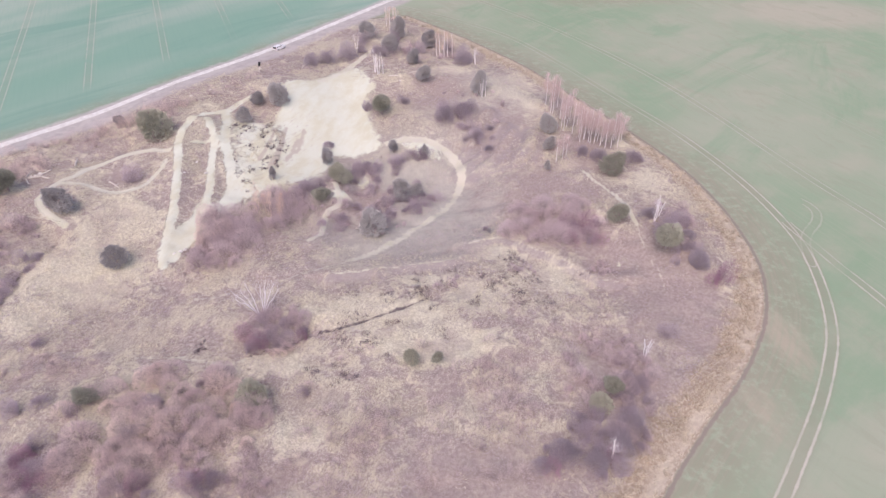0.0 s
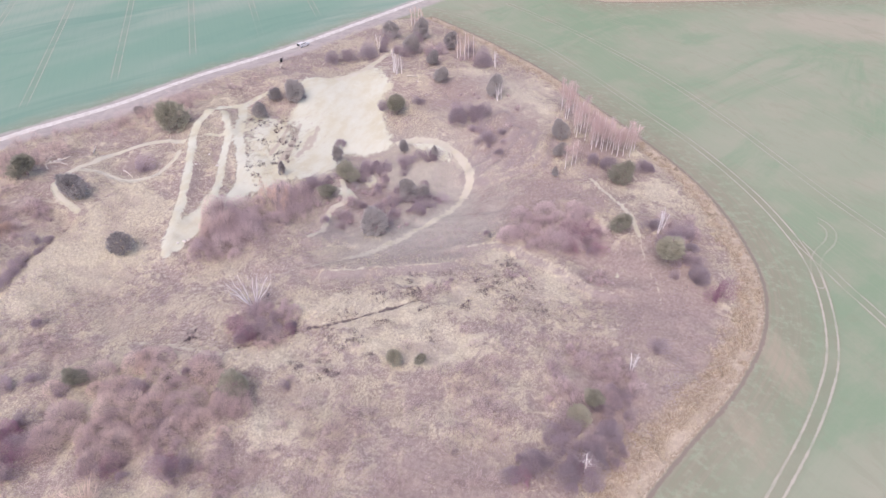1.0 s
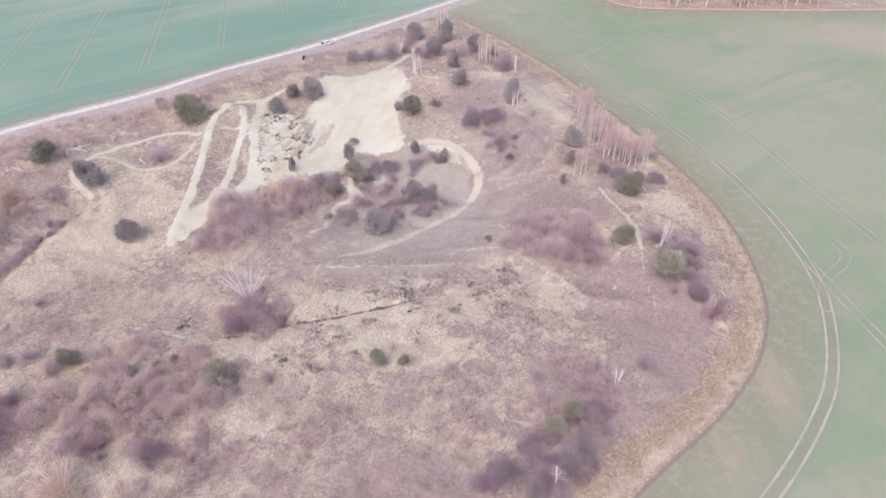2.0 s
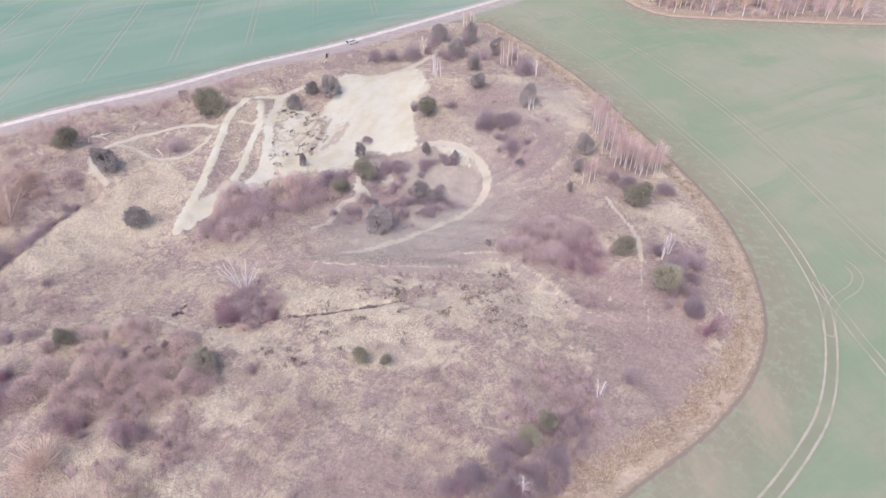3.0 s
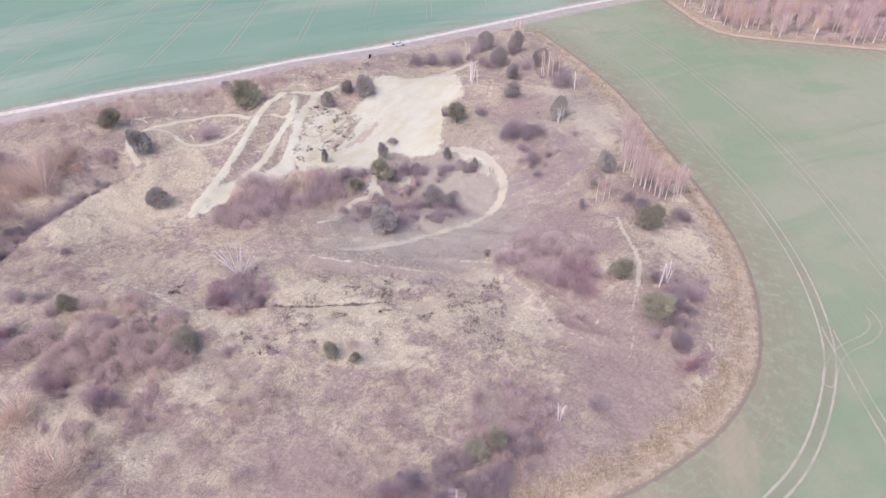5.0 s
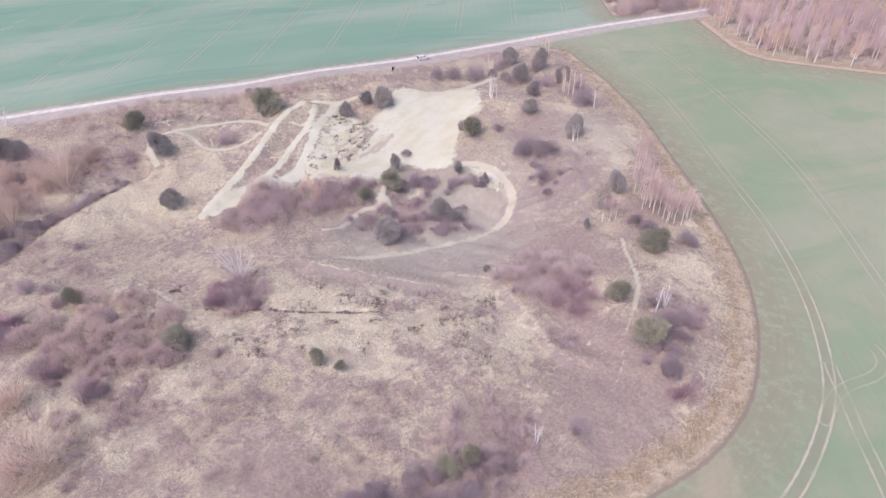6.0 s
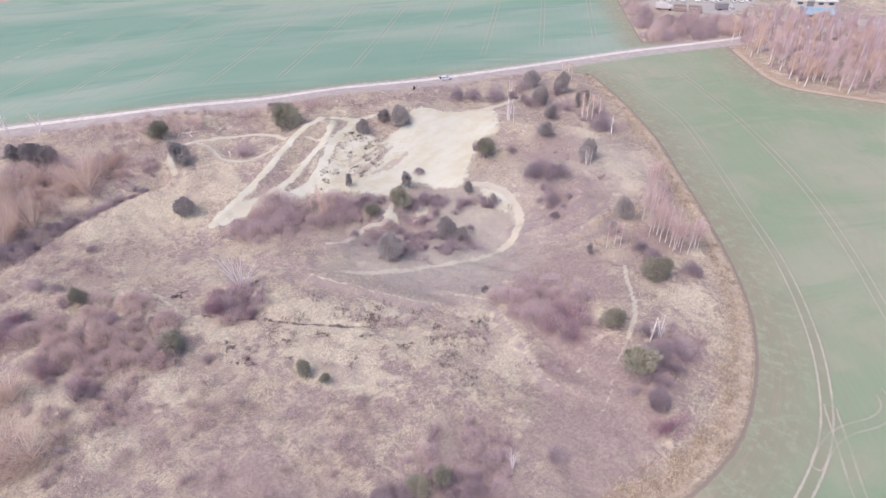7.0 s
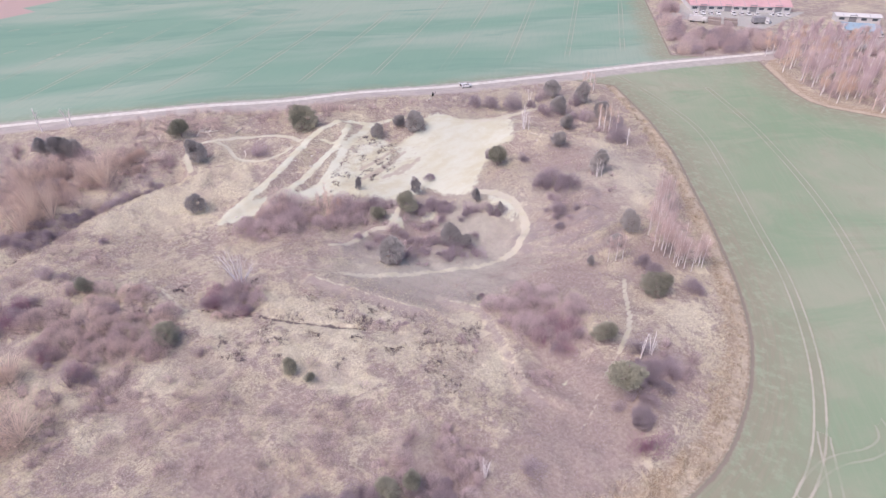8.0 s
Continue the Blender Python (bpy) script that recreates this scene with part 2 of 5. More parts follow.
# grey-mauve low growth: x, y, half widths, share
HEATHS = [(34, 100, 9, 12, 0.8), (33, 122, 8, 9, 0.7), (-20, 125, 13, 14, 0.8), (22, 124, 14, 18, 0.75), (44, 90, 13, 22, 1.0), (8, 128, 7, 16, 0.6), (36, 142, 9, 14, 0.7), (0, 174, 14, 16, 0.75), (24, 108, 14, 10, 0.6), (14, 154, 15, 18, 0.8), (32, 68, 16, 14, 0.75), (6, 62, 16, 10, 0.4), (-42, 108, 12, 9, 0.6), (-30, 100, 5, 4, 0.4), (6, 49, 20, 9, 0.8), (30, 58, 10, 9, 0.85), (-6, 169, 9, 8, 0.7), (-26, 70, 10, 5, 0.35), (-75.5, 126, 5.5, 5, 1.0), (50, 104, 7, 14, 0.9), (-107, 84, 16, 15, 0.9), (-8, 206, 20, 11, 0.7)]
LITTER, LITTER_DARK, MOSS = (0.505, 0.415, 0.375), (0.305, 0.24, 0.225), (0.55, 0.51, 0.35)
TURF, TURF_PALE = (0.45, 0.425, 0.375), (0.55, 0.525, 0.455)
REED, REED_DARK, REED_PALE = (0.58, 0.495, 0.375), (0.39, 0.305, 0.235), (0.71, 0.64, 0.52)
SAND, SAND_YELLOW, SAND_PALE, PATH = (0.71, 0.72, 0.60), (0.655, 0.635, 0.48), (0.76, 0.77, 0.67), (0.68, 0.65, 0.55)
CROP, CROP_PALE, CROP_BARE, CROP_LIGHT = (0.30, 0.395, 0.265), (0.395, 0.435, 0.32), (0.49, 0.46, 0.36), (0.43, 0.445, 0.34)
CROP_DEEP = (0.25, 0.375, 0.24)
CROP_WORN, CROP_TAN = (0.335, 0.325, 0.24), (0.46, 0.415, 0.315)
WEST, WEST_PALE, WEST_DARK = (0.245, 0.405, 0.31), (0.37, 0.47, 0.38), (0.20, 0.355, 0.28)
RUT, SOIL, FURROW, VERGE, VERGE_PALE = (0.62, 0.59, 0.51), (0.54, 0.41, 0.38), (0.30, 0.235, 0.21), (0.49, 0.445, 0.43), (0.59, 0.54, 0.51)
YARD, YARD_PALE = (0.46, 0.46, 0.43), (0.58, 0.57, 0.53)

ground_mat = ground_material()


def road_material():
    n = Nodes("pale_gravel", 0.95)
    f, g = n.noise(0.7, 5, 0.65), n.noise(6.0, 4)
    n.colour(n.mix(n.step(f, 0.35, 0.65), n.mix(g, (0.64, 0.61, 0.56), (0.73, 0.70, 0.65)), (0.82, 0.80, 0.75)))
    return n.bump(g, 0.4, 0.05).mat


def bark_material(name, pale, dark, bands):
    n = Nodes(name, 0.8)
    band = n.noise(2.0, 3, stretch=(1.0, 1.0, 4.0, 0))
    n.colour(n.mix(n.step(band, bands, bands + 0.1), pale, dark))
    return n.mat


road_mat = road_material()
needle_mat = plain("pine_needles", (0.40, 0.38, 0.38), (0.58, 0.555, 0.54), 1.5, per="both")
needle_green_mat = plain("green_needles", (0.37, 0.365, 0.305), (0.52, 0.51, 0.41), 1.5, per="both")
dark_twig_mat = plain("dark_twigs", (0.40, 0.335, 0.37), (0.56, 0.475, 0.515), 1.0, per="both")
thicket_twig_mat = plain("thicket_twigs", (0.37, 0.32, 0.355), (0.52, 0.455, 0.49), 1.0, per="both")
mauve_twig_mat = plain("mauve_twigs", (0.57, 0.465, 0.48), (0.74, 0.62, 0.62), 1.0, per="both")
brown_twig_mat = plain("brown_twigs", (0.60, 0.48, 0.49), (0.83, 0.70, 0.63), 1.0, per="both")
red_twig_mat = plain("crimson_twigs", (0.40, 0.235, 0.31), (0.54, 0.355, 0.42), 1.0, per="both")
orange_twig_mat = plain("orange_twigs", (0.72, 0.54, 0.45), (0.86, 0.70, 0.59), 1.0, per="both")
pink_twig_mat = plain("pinkish_birch_twigs", (0.62, 0.48, 0.46), (0.78, 0.64, 0.60), 1.0, per="both")
haze_twig_mat = plain("pale_mauve_twigs", (0.58, 0.47, 0.46), (0.75, 0.64, 0.605), 1.0, per="both")
grey_twig_mat = plain("pale_grey_twigs", (0.74, 0.69, 0.70), (0.87, 0.83, 0.83), 1.0, per="both")
birch_bark_mat = bark_material("birch_bark", (0.92, 0.87, 0.85), (0.55, 0.47, 0.46), 0.72)
grey_bark_mat = bark_material("grey_bark", (0.46, 0.38, 0.37), (0.30, 0.24, 0.24), 0.5)
straw_mat = plain("dry_grass", (0.59, 0.53, 0.405), (0.80, 0.745, 0.57), 0.4, per="island")
reed_mat = plain("dry_reed", (0.46, 0.37, 0.275), (0.76, 0.68, 0.545), 0.4, per="island")
scrub_mat = plain("low_scrub_twigs", (0.44, 0.36, 0.335), (0.65, 0.55, 0.50), 0.3, per="island")

# ---- lie of the land ----
# hollows and rises of the old pit: x, y, radius, height
HOLLOWS = [(-12, 136, 16, -3.6), (4, 136, 13, -4.6), (-26, 150, 13, -4.0), (-22, 118, 14, -2.5), (0, 112, 14, -2.4),
           (-8, 100, 14, -0.6), (-36, 140, 12, -1.5), (-50, 112, 14, -2.2), (-44, 128, 12, -1.5), (-60, 92, 16, -3.1),
           (-35, 76, 14, -1.7), (37, 97, 9, -2.2), (20, 100, 14, -1.8), (-22, 170, 9, -2.9)]
RISES = [(-66, 150, 12, 0.8), (-88, 116, 14, 1.0), (-33, 62, 10, 0.6), (35, 128, 14, 1.5), (20, 150, 14, 0.9),
         (-8, 176, 13, 1.8), (15, 172, 14, 0.4), (46, 100, 9, 2.2), (50, 93, 10, 0.4), (-110, 130, 20, 1.4)]

# banks and cuttings within them
SHOULDERS = [(-13, 150, 8, 2.1), (-5, 173, 6, -2.2), (-46, 173, 8, 1.7), (18, 93, 10, 1.1), (-82, 133, 9, -1.7), (-60, 106, 8, 0.6), (-69, 165, 12, 1.1), (-56, 158, 6, -2.1), (-26, 117, 7, -2.0), (36, 133, 6, -1.1), (4, 140, 7, -1.1), (20, 183, 10, 1.3), (40, 116, 7, 0.8), (-25, 130, 6, 1.2), (20, 146, 8, -0.6)]


def lie(x, y):
    """The broad lie of the land, without banks and bumps."""
    z = -1.4 - 0.012 * np.clip(y - 110, -80, 300) + 4.6 * np.exp(-(((x + 80) / 70) ** 2 + ((y - 160) / 62) ** 2) / 2)
    for a, b, r, h in HOLLOWS + RISES + SHOULDERS:
        z = z + h * np.exp(-((x - a) ** 2 + (y - b) ** 2) / (2 * r * r))
    return z

_lattice = np.random.RandomState(7).rand(256, 256)


def bumps(x, y, size, seed=0):
    """Smooth value noise, -1 to 1, with hills about `size` metres apart."""
    u, v = np.asarray(x, float) / size + 17.3 * seed + 300, np.asarray(y, float) / size + 9.1 * seed + 300
    i, j = np.floor(u).astype(int), np.floor(v).astype(int)
    a, b = u - i, v - j
    a, b = a * a * (3 - 2 * a), b * b * (3 - 2 * b)
    g = lambda p, q: _lattice[p % 256, q % 256]
    return 2 * ((g(i, j) * (1 - a) + g(i + 1, j) * a) * (1 - b) + (g(i, j + 1) * (1 - a) + g(i + 1, j + 1) * a) * b) - 1


def smooth_line(points, step=1.5):
    """A Catmull-Rom curve through the points, resampled."""
    p = [np.array(q, float) for q in points]
    p = [2 * p[0] - p[1]] + p + [2 * p[-1] - p[-2]]
    out = []
    for a, b, c, d in zip(p, p[1:], p[2:], p[3:]):
        k = max(2, int(np.linalg.norm(c - b) / step))
        for s in np.arange(k) / k:
            out.append(0.5 * (2 * b + (c - a) * s + (2 * a - 5 * b + 4 * c - d) * s * s + (3 * b - a - 3 * c + d) * s ** 3))
    return np.array(out + [p[-2]])


def away(line, x, y):
    """Distance from the places x, y to a line of points."""
    best = np.full(np.shape(x), 1e9)
    for (ax, ay), (bx, by) in zip(line, line[1:]):
        dx, dy = bx - ax, by - ay
        s = np.clip(((x - ax) * dx + (y - ay) * dy) / (dx * dx + dy * dy + 1e-9), 0, 1)
        best = np.minimum(best, (x - ax - s * dx) ** 2 + (y - ay - s * dy) ** 2)
    return np.sqrt(best)


def inside(poly, x, y):
    c = np.zeros(np.shape(x), bool)
    for (ax, ay), (bx, by) in zip(poly, np.roll(poly, -1, axis=0)):
        c ^= ((ay > y) != (by > y)) & (x < (bx - ax) * (y - ay) / (by - ay + 1e-12) + ax)
    return c


def within(poly, x, y):
    """Signed distance to the border of a plot, plus inside."""
    d = away(np.vstack([poly, poly[:1]]), x, y)
    return np.where(inside(poly, x, y), d, -d)


ROAD = smooth_line([(-420, -190), (-300, -55), (-200, 48), (-160, 92), (-141, 111), (-119, 129), (-98, 150), (-82, 170), (-70, 186.5), (-58.5, 202), (-47.5, 219.5),
                    (-33, 243), (-12.3, 275), (13, 307), (22, 318), (70, 380), (160, 470)], 4)
EDGE = smooth_line([(-16, 244), (-5, 232.5), (8.8, 217), (21.5, 200), (31, 184), (40.5, 169.2), (49, 154.2), (55.3, 142), (60.3, 130.3), (63.5, 117.5), (64.5, 107.5),
                    (64.4, 98), (62.6, 89.7), (59.6, 82), (55.3, 75), (50.5, 68.5), (44.5, 62), (38.7, 55.6), (34, 50), (29, 43.5), (18, 31), (0, 12), (-30, -25), (-60, -70)], 3)
WILD = np.vstack([ROAD[(ROAD[:, 1] < 240)] + (3.8, -2.7), EDGE[EDGE[:, 1] < 243.9], [(-140, -160), (-420, -230)]])
WOOD = np.array([(22, 309), (40.7, 278.5), (48, 271), (55, 268.6), (72, 269.8), (120, 276), (300, 310), (340, 700), (-120, 700), (-72, 420), (-36, 348), (-9, 293.5), (13, 304)], float)
TRAM_A = smooth_line([(-20, 256), (3, 240), (23.5, 221.5), (39, 196.5), (52.5, 172.3), (63.4, 152.5), (71.6, 132), (75.6, 115.8), (76.6, 103), (74.7, 90.4), (71.5, 79.8), (67.3, 71.7), (61, 62.2), (53.8, 52.9), (48.6, 46.4), (38, 34)], 3)
TRAM_B = smooth_line([(15, 262), (36.5, 236), (55, 208.5), (67.2, 187), (77, 165), (84.2, 146), (91.1, 128), (98.4, 111), (104, 90), (106, 60)], 4)
TRAM_C = smooth_line([(75.6, 117), (77.1, 110.5), (79.3, 104), (81.4, 97), (84.3, 89), (88.5, 74), (92, 50)], 3)
TRAM_D = smooth_line([(40, 262), (58.2, 241.8), (76, 222), (100, 185), (118, 150)], 4)
TURNING = smooth_line([(76, 98), (76.5, 100.7), (77.9, 105.3), (80.4, 109.1), (83.3, 112.1), (85.2, 116), (84.6, 119.2), (82.9, 121.3), (79, 125)], 2)
TRACK_WEST = smooth_line([(-66.1, 150.9), (-67.0, 146.2), (-66.8, 140.4), (-65.0, 133.8), (-63.0, 126.2), (-62.0, 120.9), (-60.8, 115.3), (-60.0, 110.0), (-59.3, 106.0), (-58.6, 101.5), (-57.9, 97.6)])
TRACK_MIDDLE = smooth_line([(-62.7, 151.7), (-60.7, 147.5), (-58.7, 142.7), (-58.0, 138.3), (-57.0, 132.4), (-55.8, 126.4), (-54.9, 121.5), (-54.7, 117.0)])
TRACK_EAST = smooth_line([(-59.5, 156.6), (-57.5, 149.4), (-56.4, 143.4), (-54.6, 138.8), (-52.6, 133.3), (-51.3, 128.5), (-50.9, 122.3), (-51.6, 116.7), (-53.7, 111.1), (-56.0, 105.1), (-57.0, 99.9)])
BAND = smooth_line([(-63.7, 140.3), (-59.5, 141.9), (-57.3, 144.2), (-52.0, 147.1), (-47.0, 150.8), (-44.1, 156.0)])
SAND_TOE = np.array([(-50.9, 122.3), (-51.3, 128.5), (-52.0, 133), (-44, 137), (-40, 136), (-33.2, 134.4), (-38.3, 131.2), (-41.7, 129.0), (-46.9, 122.6), (-48.6, 118.5), (-53.0, 109.8), (-56.2, 103.5), (-58.6, 101.5), (-59.6, 107.0), (-57.5, 111.5), (-54.4, 116.0)], float)
SPECKLED = np.array([(-58.6, 156.6), (-46.9, 154.5), (-41.5, 148.3), (-40.8, 140.6), (-41.9, 132.7), (-46.9, 123.6), (-50.3, 127.0), (-53.7, 137.0), (-56.2, 146.8)], float)
RILLS = [smooth_line(q) for q in ([(-42.8, 153.6), (-43.1, 144.0), (-44.2, 136.0)], [(-42.5, 148.4), (-42.9, 141.1), (-43.5, 138.0)], [(-39.2, 150.0), (-40.0, 143.6), (-40.8, 140.0)], [(-45.1, 151.3), (-45.9, 143.4), (-47.0, 138.3)], [(-38.3, 154.4), (-38.2, 148.0), (-39.0, 144.8)])]
TRACK_TOP = smooth_line([(-66.1, 150.9), (-64.5, 154.4), (-60.6, 156.9), (-58.1, 161.0), (-55.4, 165.1), (-53.5, 167.0)])
WASH = smooth_line([(-54.4, 117.5), (-55.5, 112.5), (-57.0, 107.5), (-58.2, 102.5)])
LOOP = smooth_line([(-14.9, 150.4), (-10.4, 151.4), (-5.5, 151.1), (-1.7, 148.9), (1.8, 146.4), (4.0, 142.9), (4.7, 137.7), (3.2, 131.5), (0.1, 124.4), (-3.4, 119.4), (-7.4, 114.8), (-10.9, 109.4), (-15.5, 104.0), (-20.3, 99.9), (-25.3, 96.7), (-30.7, 94.3), (-37.7, 92.1), (-45.6, 89.3), (-50.0, 89.3), (-53.9, 91.1), (-56.5, 93.1), (-57.5, 95.7)])
LOOP_EAST, LOOP_WEST = LOOP[LOOP[:, 0] > -20], LOOP[LOOP[:, 0] < -19]
LOOP_EAST, LOOP_SOUTH = LOOP_EAST[LOOP_EAST[:, 1] > 134], LOOP_EAST[(LOOP_EAST[:, 1] > 99) & (LOOP_EAST[:, 1] < 136)]
PATH_EAST = smooth_line([(34.1, 131.6), (35.7, 127.7), (37.6, 123.9), (39.4, 120.7), (40.9, 116.7), (41.6, 113.2), (42.0, 108.7)])
PATH_FORK = smooth_line([(42.0, 108.7), (42.2, 104.1), (42.4, 100.9), (43.1, 97.0), (43.7, 92.9), (43.4, 89.3)])
PATH_BRANCH = smooth_line([(41.6, 100), (38.5, 94), (36.5, 88)])
PATH_WEST = smooth_line([(-67.9, 136.2), (-74.6, 136.4), (-80.0, 132.4), (-84.4, 128.2), (-85.8, 124.3), (-87.9, 121.8), (-88.7, 117.8), (-89.6, 114.6), (-87.1, 110.9), (-83.4, 108.5), (-81.0, 107.2)])
PATH_HOLLOW = smooth_line([(-87.4, 120.8), (-83.2, 121.3), (-80.2, 120.5), (-75.8, 119.0), (-71.4, 121.0), (-69.5, 123.1), (-68.7, 126.9), (-67.6, 129.5), (-67.7, 132.5)])
PATH_SOUTH = smooth_line([(-57.7, 99.2), (-57.8, 94), (-56.2, 86.6), (-57.1, 77.9), (-59.9, 70.6), (-62.5, 64.2), (-63.7, 57.5), (-68, 45)])
PATH_TAIL = smooth_line([(-58.2, 101), (-57.8, 95), (-56.8, 88), (-57, 80)])
PATH_CROSS = smooth_line([(-54.7, 73.3), (-48.2, 73.1), (-37.8, 71.6), (-34.3, 73.3)])
DITCH = smooth_line([(-34.5, 73.8), (-28.8, 76.2), (-23.1, 78.6), (-17, 80.6), (-11, 83.5), (-2.4, 88.5)])
CREEK = smooth_line([(-80, 50), (-82, 57), (-83.5, 64), (-85, 74), (-87, 85), (-84.8, 93.5), (-82, 104)])
SCARP = smooth_line([(-23.0, 94.4), (-19.2, 95.1), (-15.8, 96.1), (-11.1, 97.1), (-6.5, 98.3), (-1.9, 99.4), (3.5, 101.0)])
SCARP_EAST = smooth_line([(5.2, 106.5), (9.3, 107.8), (13.0, 108.0), (15.6, 106.9), (21.2, 102.2), (27.7, 96.8), (32.0, 93.6), (35, 92.7)])
ISLAND_RIDGE = smooth_line([(-29.1, 106.7), (-27.2, 111.0), (-27.6, 116.9), (-26.9, 120.9), (-24.7, 122.9), (-25.6, 127.2), (-26.7, 129.8)])
ISLAND_BANK = smooth_line([(-30, 128), (-20, 138), (-8, 141), (-3, 146)])
SAND_PIT = smooth_line([(-47.4, 168.8), (-45.4, 174.2), (-38.6, 177.8), (-33.4, 183.9), (-26.7, 189.2), (-22.6, 189.6), (-21.3, 182.2), (-20.7, 178.1), (-22.5, 173.6), (-21.6, 168.2), (-21.0, 162.2), (-17.6, 152.6), (-17.6, 148.8), (-25.2, 146.6), (-30.4, 146.3), (-30.5, 139.4), (-33.2, 134.4), (-38.3, 131.6), (-41.7, 129.5), (-42.9, 136.3), (-42.1, 142.8), (-42.6, 150.2), (-45.6, 155.3), (-45.5, 161.4), (-43.6, 165.5), (-47.4, 168.8)], 2)
INNER_SAND = np.array([(-12.2, 150.0), (-5.3, 150.6), (-0.5, 147.5), (-0.9, 144.2), (-4.5, 144.6), (-9.1, 147.0)], float)
PATH_FAR = smooth_line([(-97.9, 105.3), (-92.6, 108.8), (-86.8, 108.7), (-81.8, 107.4)])
# low ridges of spoil, with scrub and painted shade between them
FOLDS = [smooth_line(q) for q in ([(5.4, 139.6), (8.3, 142.5), (11.3, 145.7), (14.4, 151.2), (16.1, 154.0)], [(6.9, 145.5), (9.2, 151.5), (11.6, 158.0), (13.3, 160.6)], [(9.2, 138.9), (12.8, 141.8), (16.0, 146.6), (18.1, 150.4)], [(20.0, 139.0), (23.0, 144.0), (24.0, 150.0)])]
RIDGE_EAST = smooth_line([(6.5, 138.3), (13.1, 137.3), (18.2, 139.8), (21.8, 142.2)])
# mats of bleached grass: x, y, half widths
PALE_MATS = [(-74, 94, 17, 12), (-70, 110, 12, 10), (-14, 84, 17, 6), (7, 88, 8, 6), (23, 94, 13, 5), (-22, 57, 6, 5), (-36, 42, 7, 6), (-2, 76, 16, 6), (33, 112, 4, 4), (20, 176, 8, 9), (24, 164, 6, 7), (50, 126, 6, 6), (12, 103, 5, 3), (-4.8, 93.8, 6, 2.5), (-29.6, 71.3, 8, 4), (17.6, 167, 8, 9), (22, 181, 5, 8), (2.4, 186, 8, 6), (-77, 82, 8, 7), (-20, 43, 6, 5)]
BEND_NORTH = smooth_line([(-37, 178), (-30, 187), (-26, 196), (-24, 203)])


def beyond(line, x, y):
    """How far north of a line that runs from west to east."""
    return y - np.interp(x, line[:, 0], line[:, 1])


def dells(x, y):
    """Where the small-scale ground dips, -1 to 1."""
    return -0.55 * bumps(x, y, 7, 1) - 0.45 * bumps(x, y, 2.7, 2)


def land(x, y):
    """Height of the ground, with its banks, ditches and hummocks."""
    x, y = np.asarray(x, float), np.asarray(y, float)
    z = lie(x, y)
    rough = np.clip(within(WILD, x, y) / 4, 0, 1) * (1 - 0.75 * np.clip(0.5 + within(SAND_PIT, x, y) / 6, 0, 1))
    z = z + rough * (0.45 * bumps(x, y, 7, 1) + 0.28 * bumps(x, y, 2.7, 2) + 0.12 * bumps(x, y, 1.1, 3))
    z = z - 0.25 * (1 - np.clip(within(WILD, x, y) / 4, 0, 1))
    z = z + np.maximum.reduce([1.3 * np.exp(-(away(f, x, y) / 1.8) ** 2) for f in FOLDS]) + 0.5 * np.abs(bumps(x, y, 4.5, 15)) * np.exp(-(((x - 14) / 15) ** 2 + ((y - 150) / 14) ** 2))
    z = z + 0.5 * np.abs(bumps(x, y, 3.0, 16)) * np.exp(-(((x - 40) / 6) ** 2 + ((y - 97) / 9) ** 2))
    for line, rise in ((SCARP, 1.0), (SCARP_EAST, 1.1), (RIDGE_EAST, 0.7)):
        z = z + rise * np.exp(-(away(line, x, y) / np.where(beyond(line, x, y) > 0, 5.0, 1.1)) ** 2)
    for line, rise, width in ((ISLAND_RIDGE, 1.6, 2.2), (ISLAND_BANK, 1.2, 4.0), (DITCH, -0.5, 0.6), (CREEK, -1.6, 2.2),
                              (TRACK_WEST, 0.7, 2.0), (TRACK_MIDDLE, 0.5, 1.6), (LOOP, -0.25, 1.6), (PATH_WEST, 0.4, 1.6)):
        z = z + rise * np.exp(-(away(line, x, y) / width) ** 2)
    return z


def z_at(x, y):
    return float(land(np.array([x]), np.array([y]))[0])


def soft_line(line, x, y, width):
    return np.exp(-(away(line, x, y) / width) ** 2)


def spread(fine_lo, fine_hi, step, reach):
    """Grid lines: even over the pit, ever wider out to the horizon."""
    mid = list(np.arange(fine_lo, fine_hi + step / 2, step))
    gap, lo, hi = step, [mid[0]], [mid[-1]]
    while hi[-1] < reach:
        gap *= 1.13
        hi.append(hi[-1] + gap)
        lo.append(lo[-1] - gap)
    return np.array(lo[:0:-1] + mid + hi[1:])


def heath(a, b):
    """How far low grey-mauve growth takes over, 0 to 1."""
    return np.maximum.reduce([k * np.exp(-((a - cx) / rx) ** 2 - ((b - cy) / ry) ** 2) for cx, cy, rx, ry, k in HEATHS])


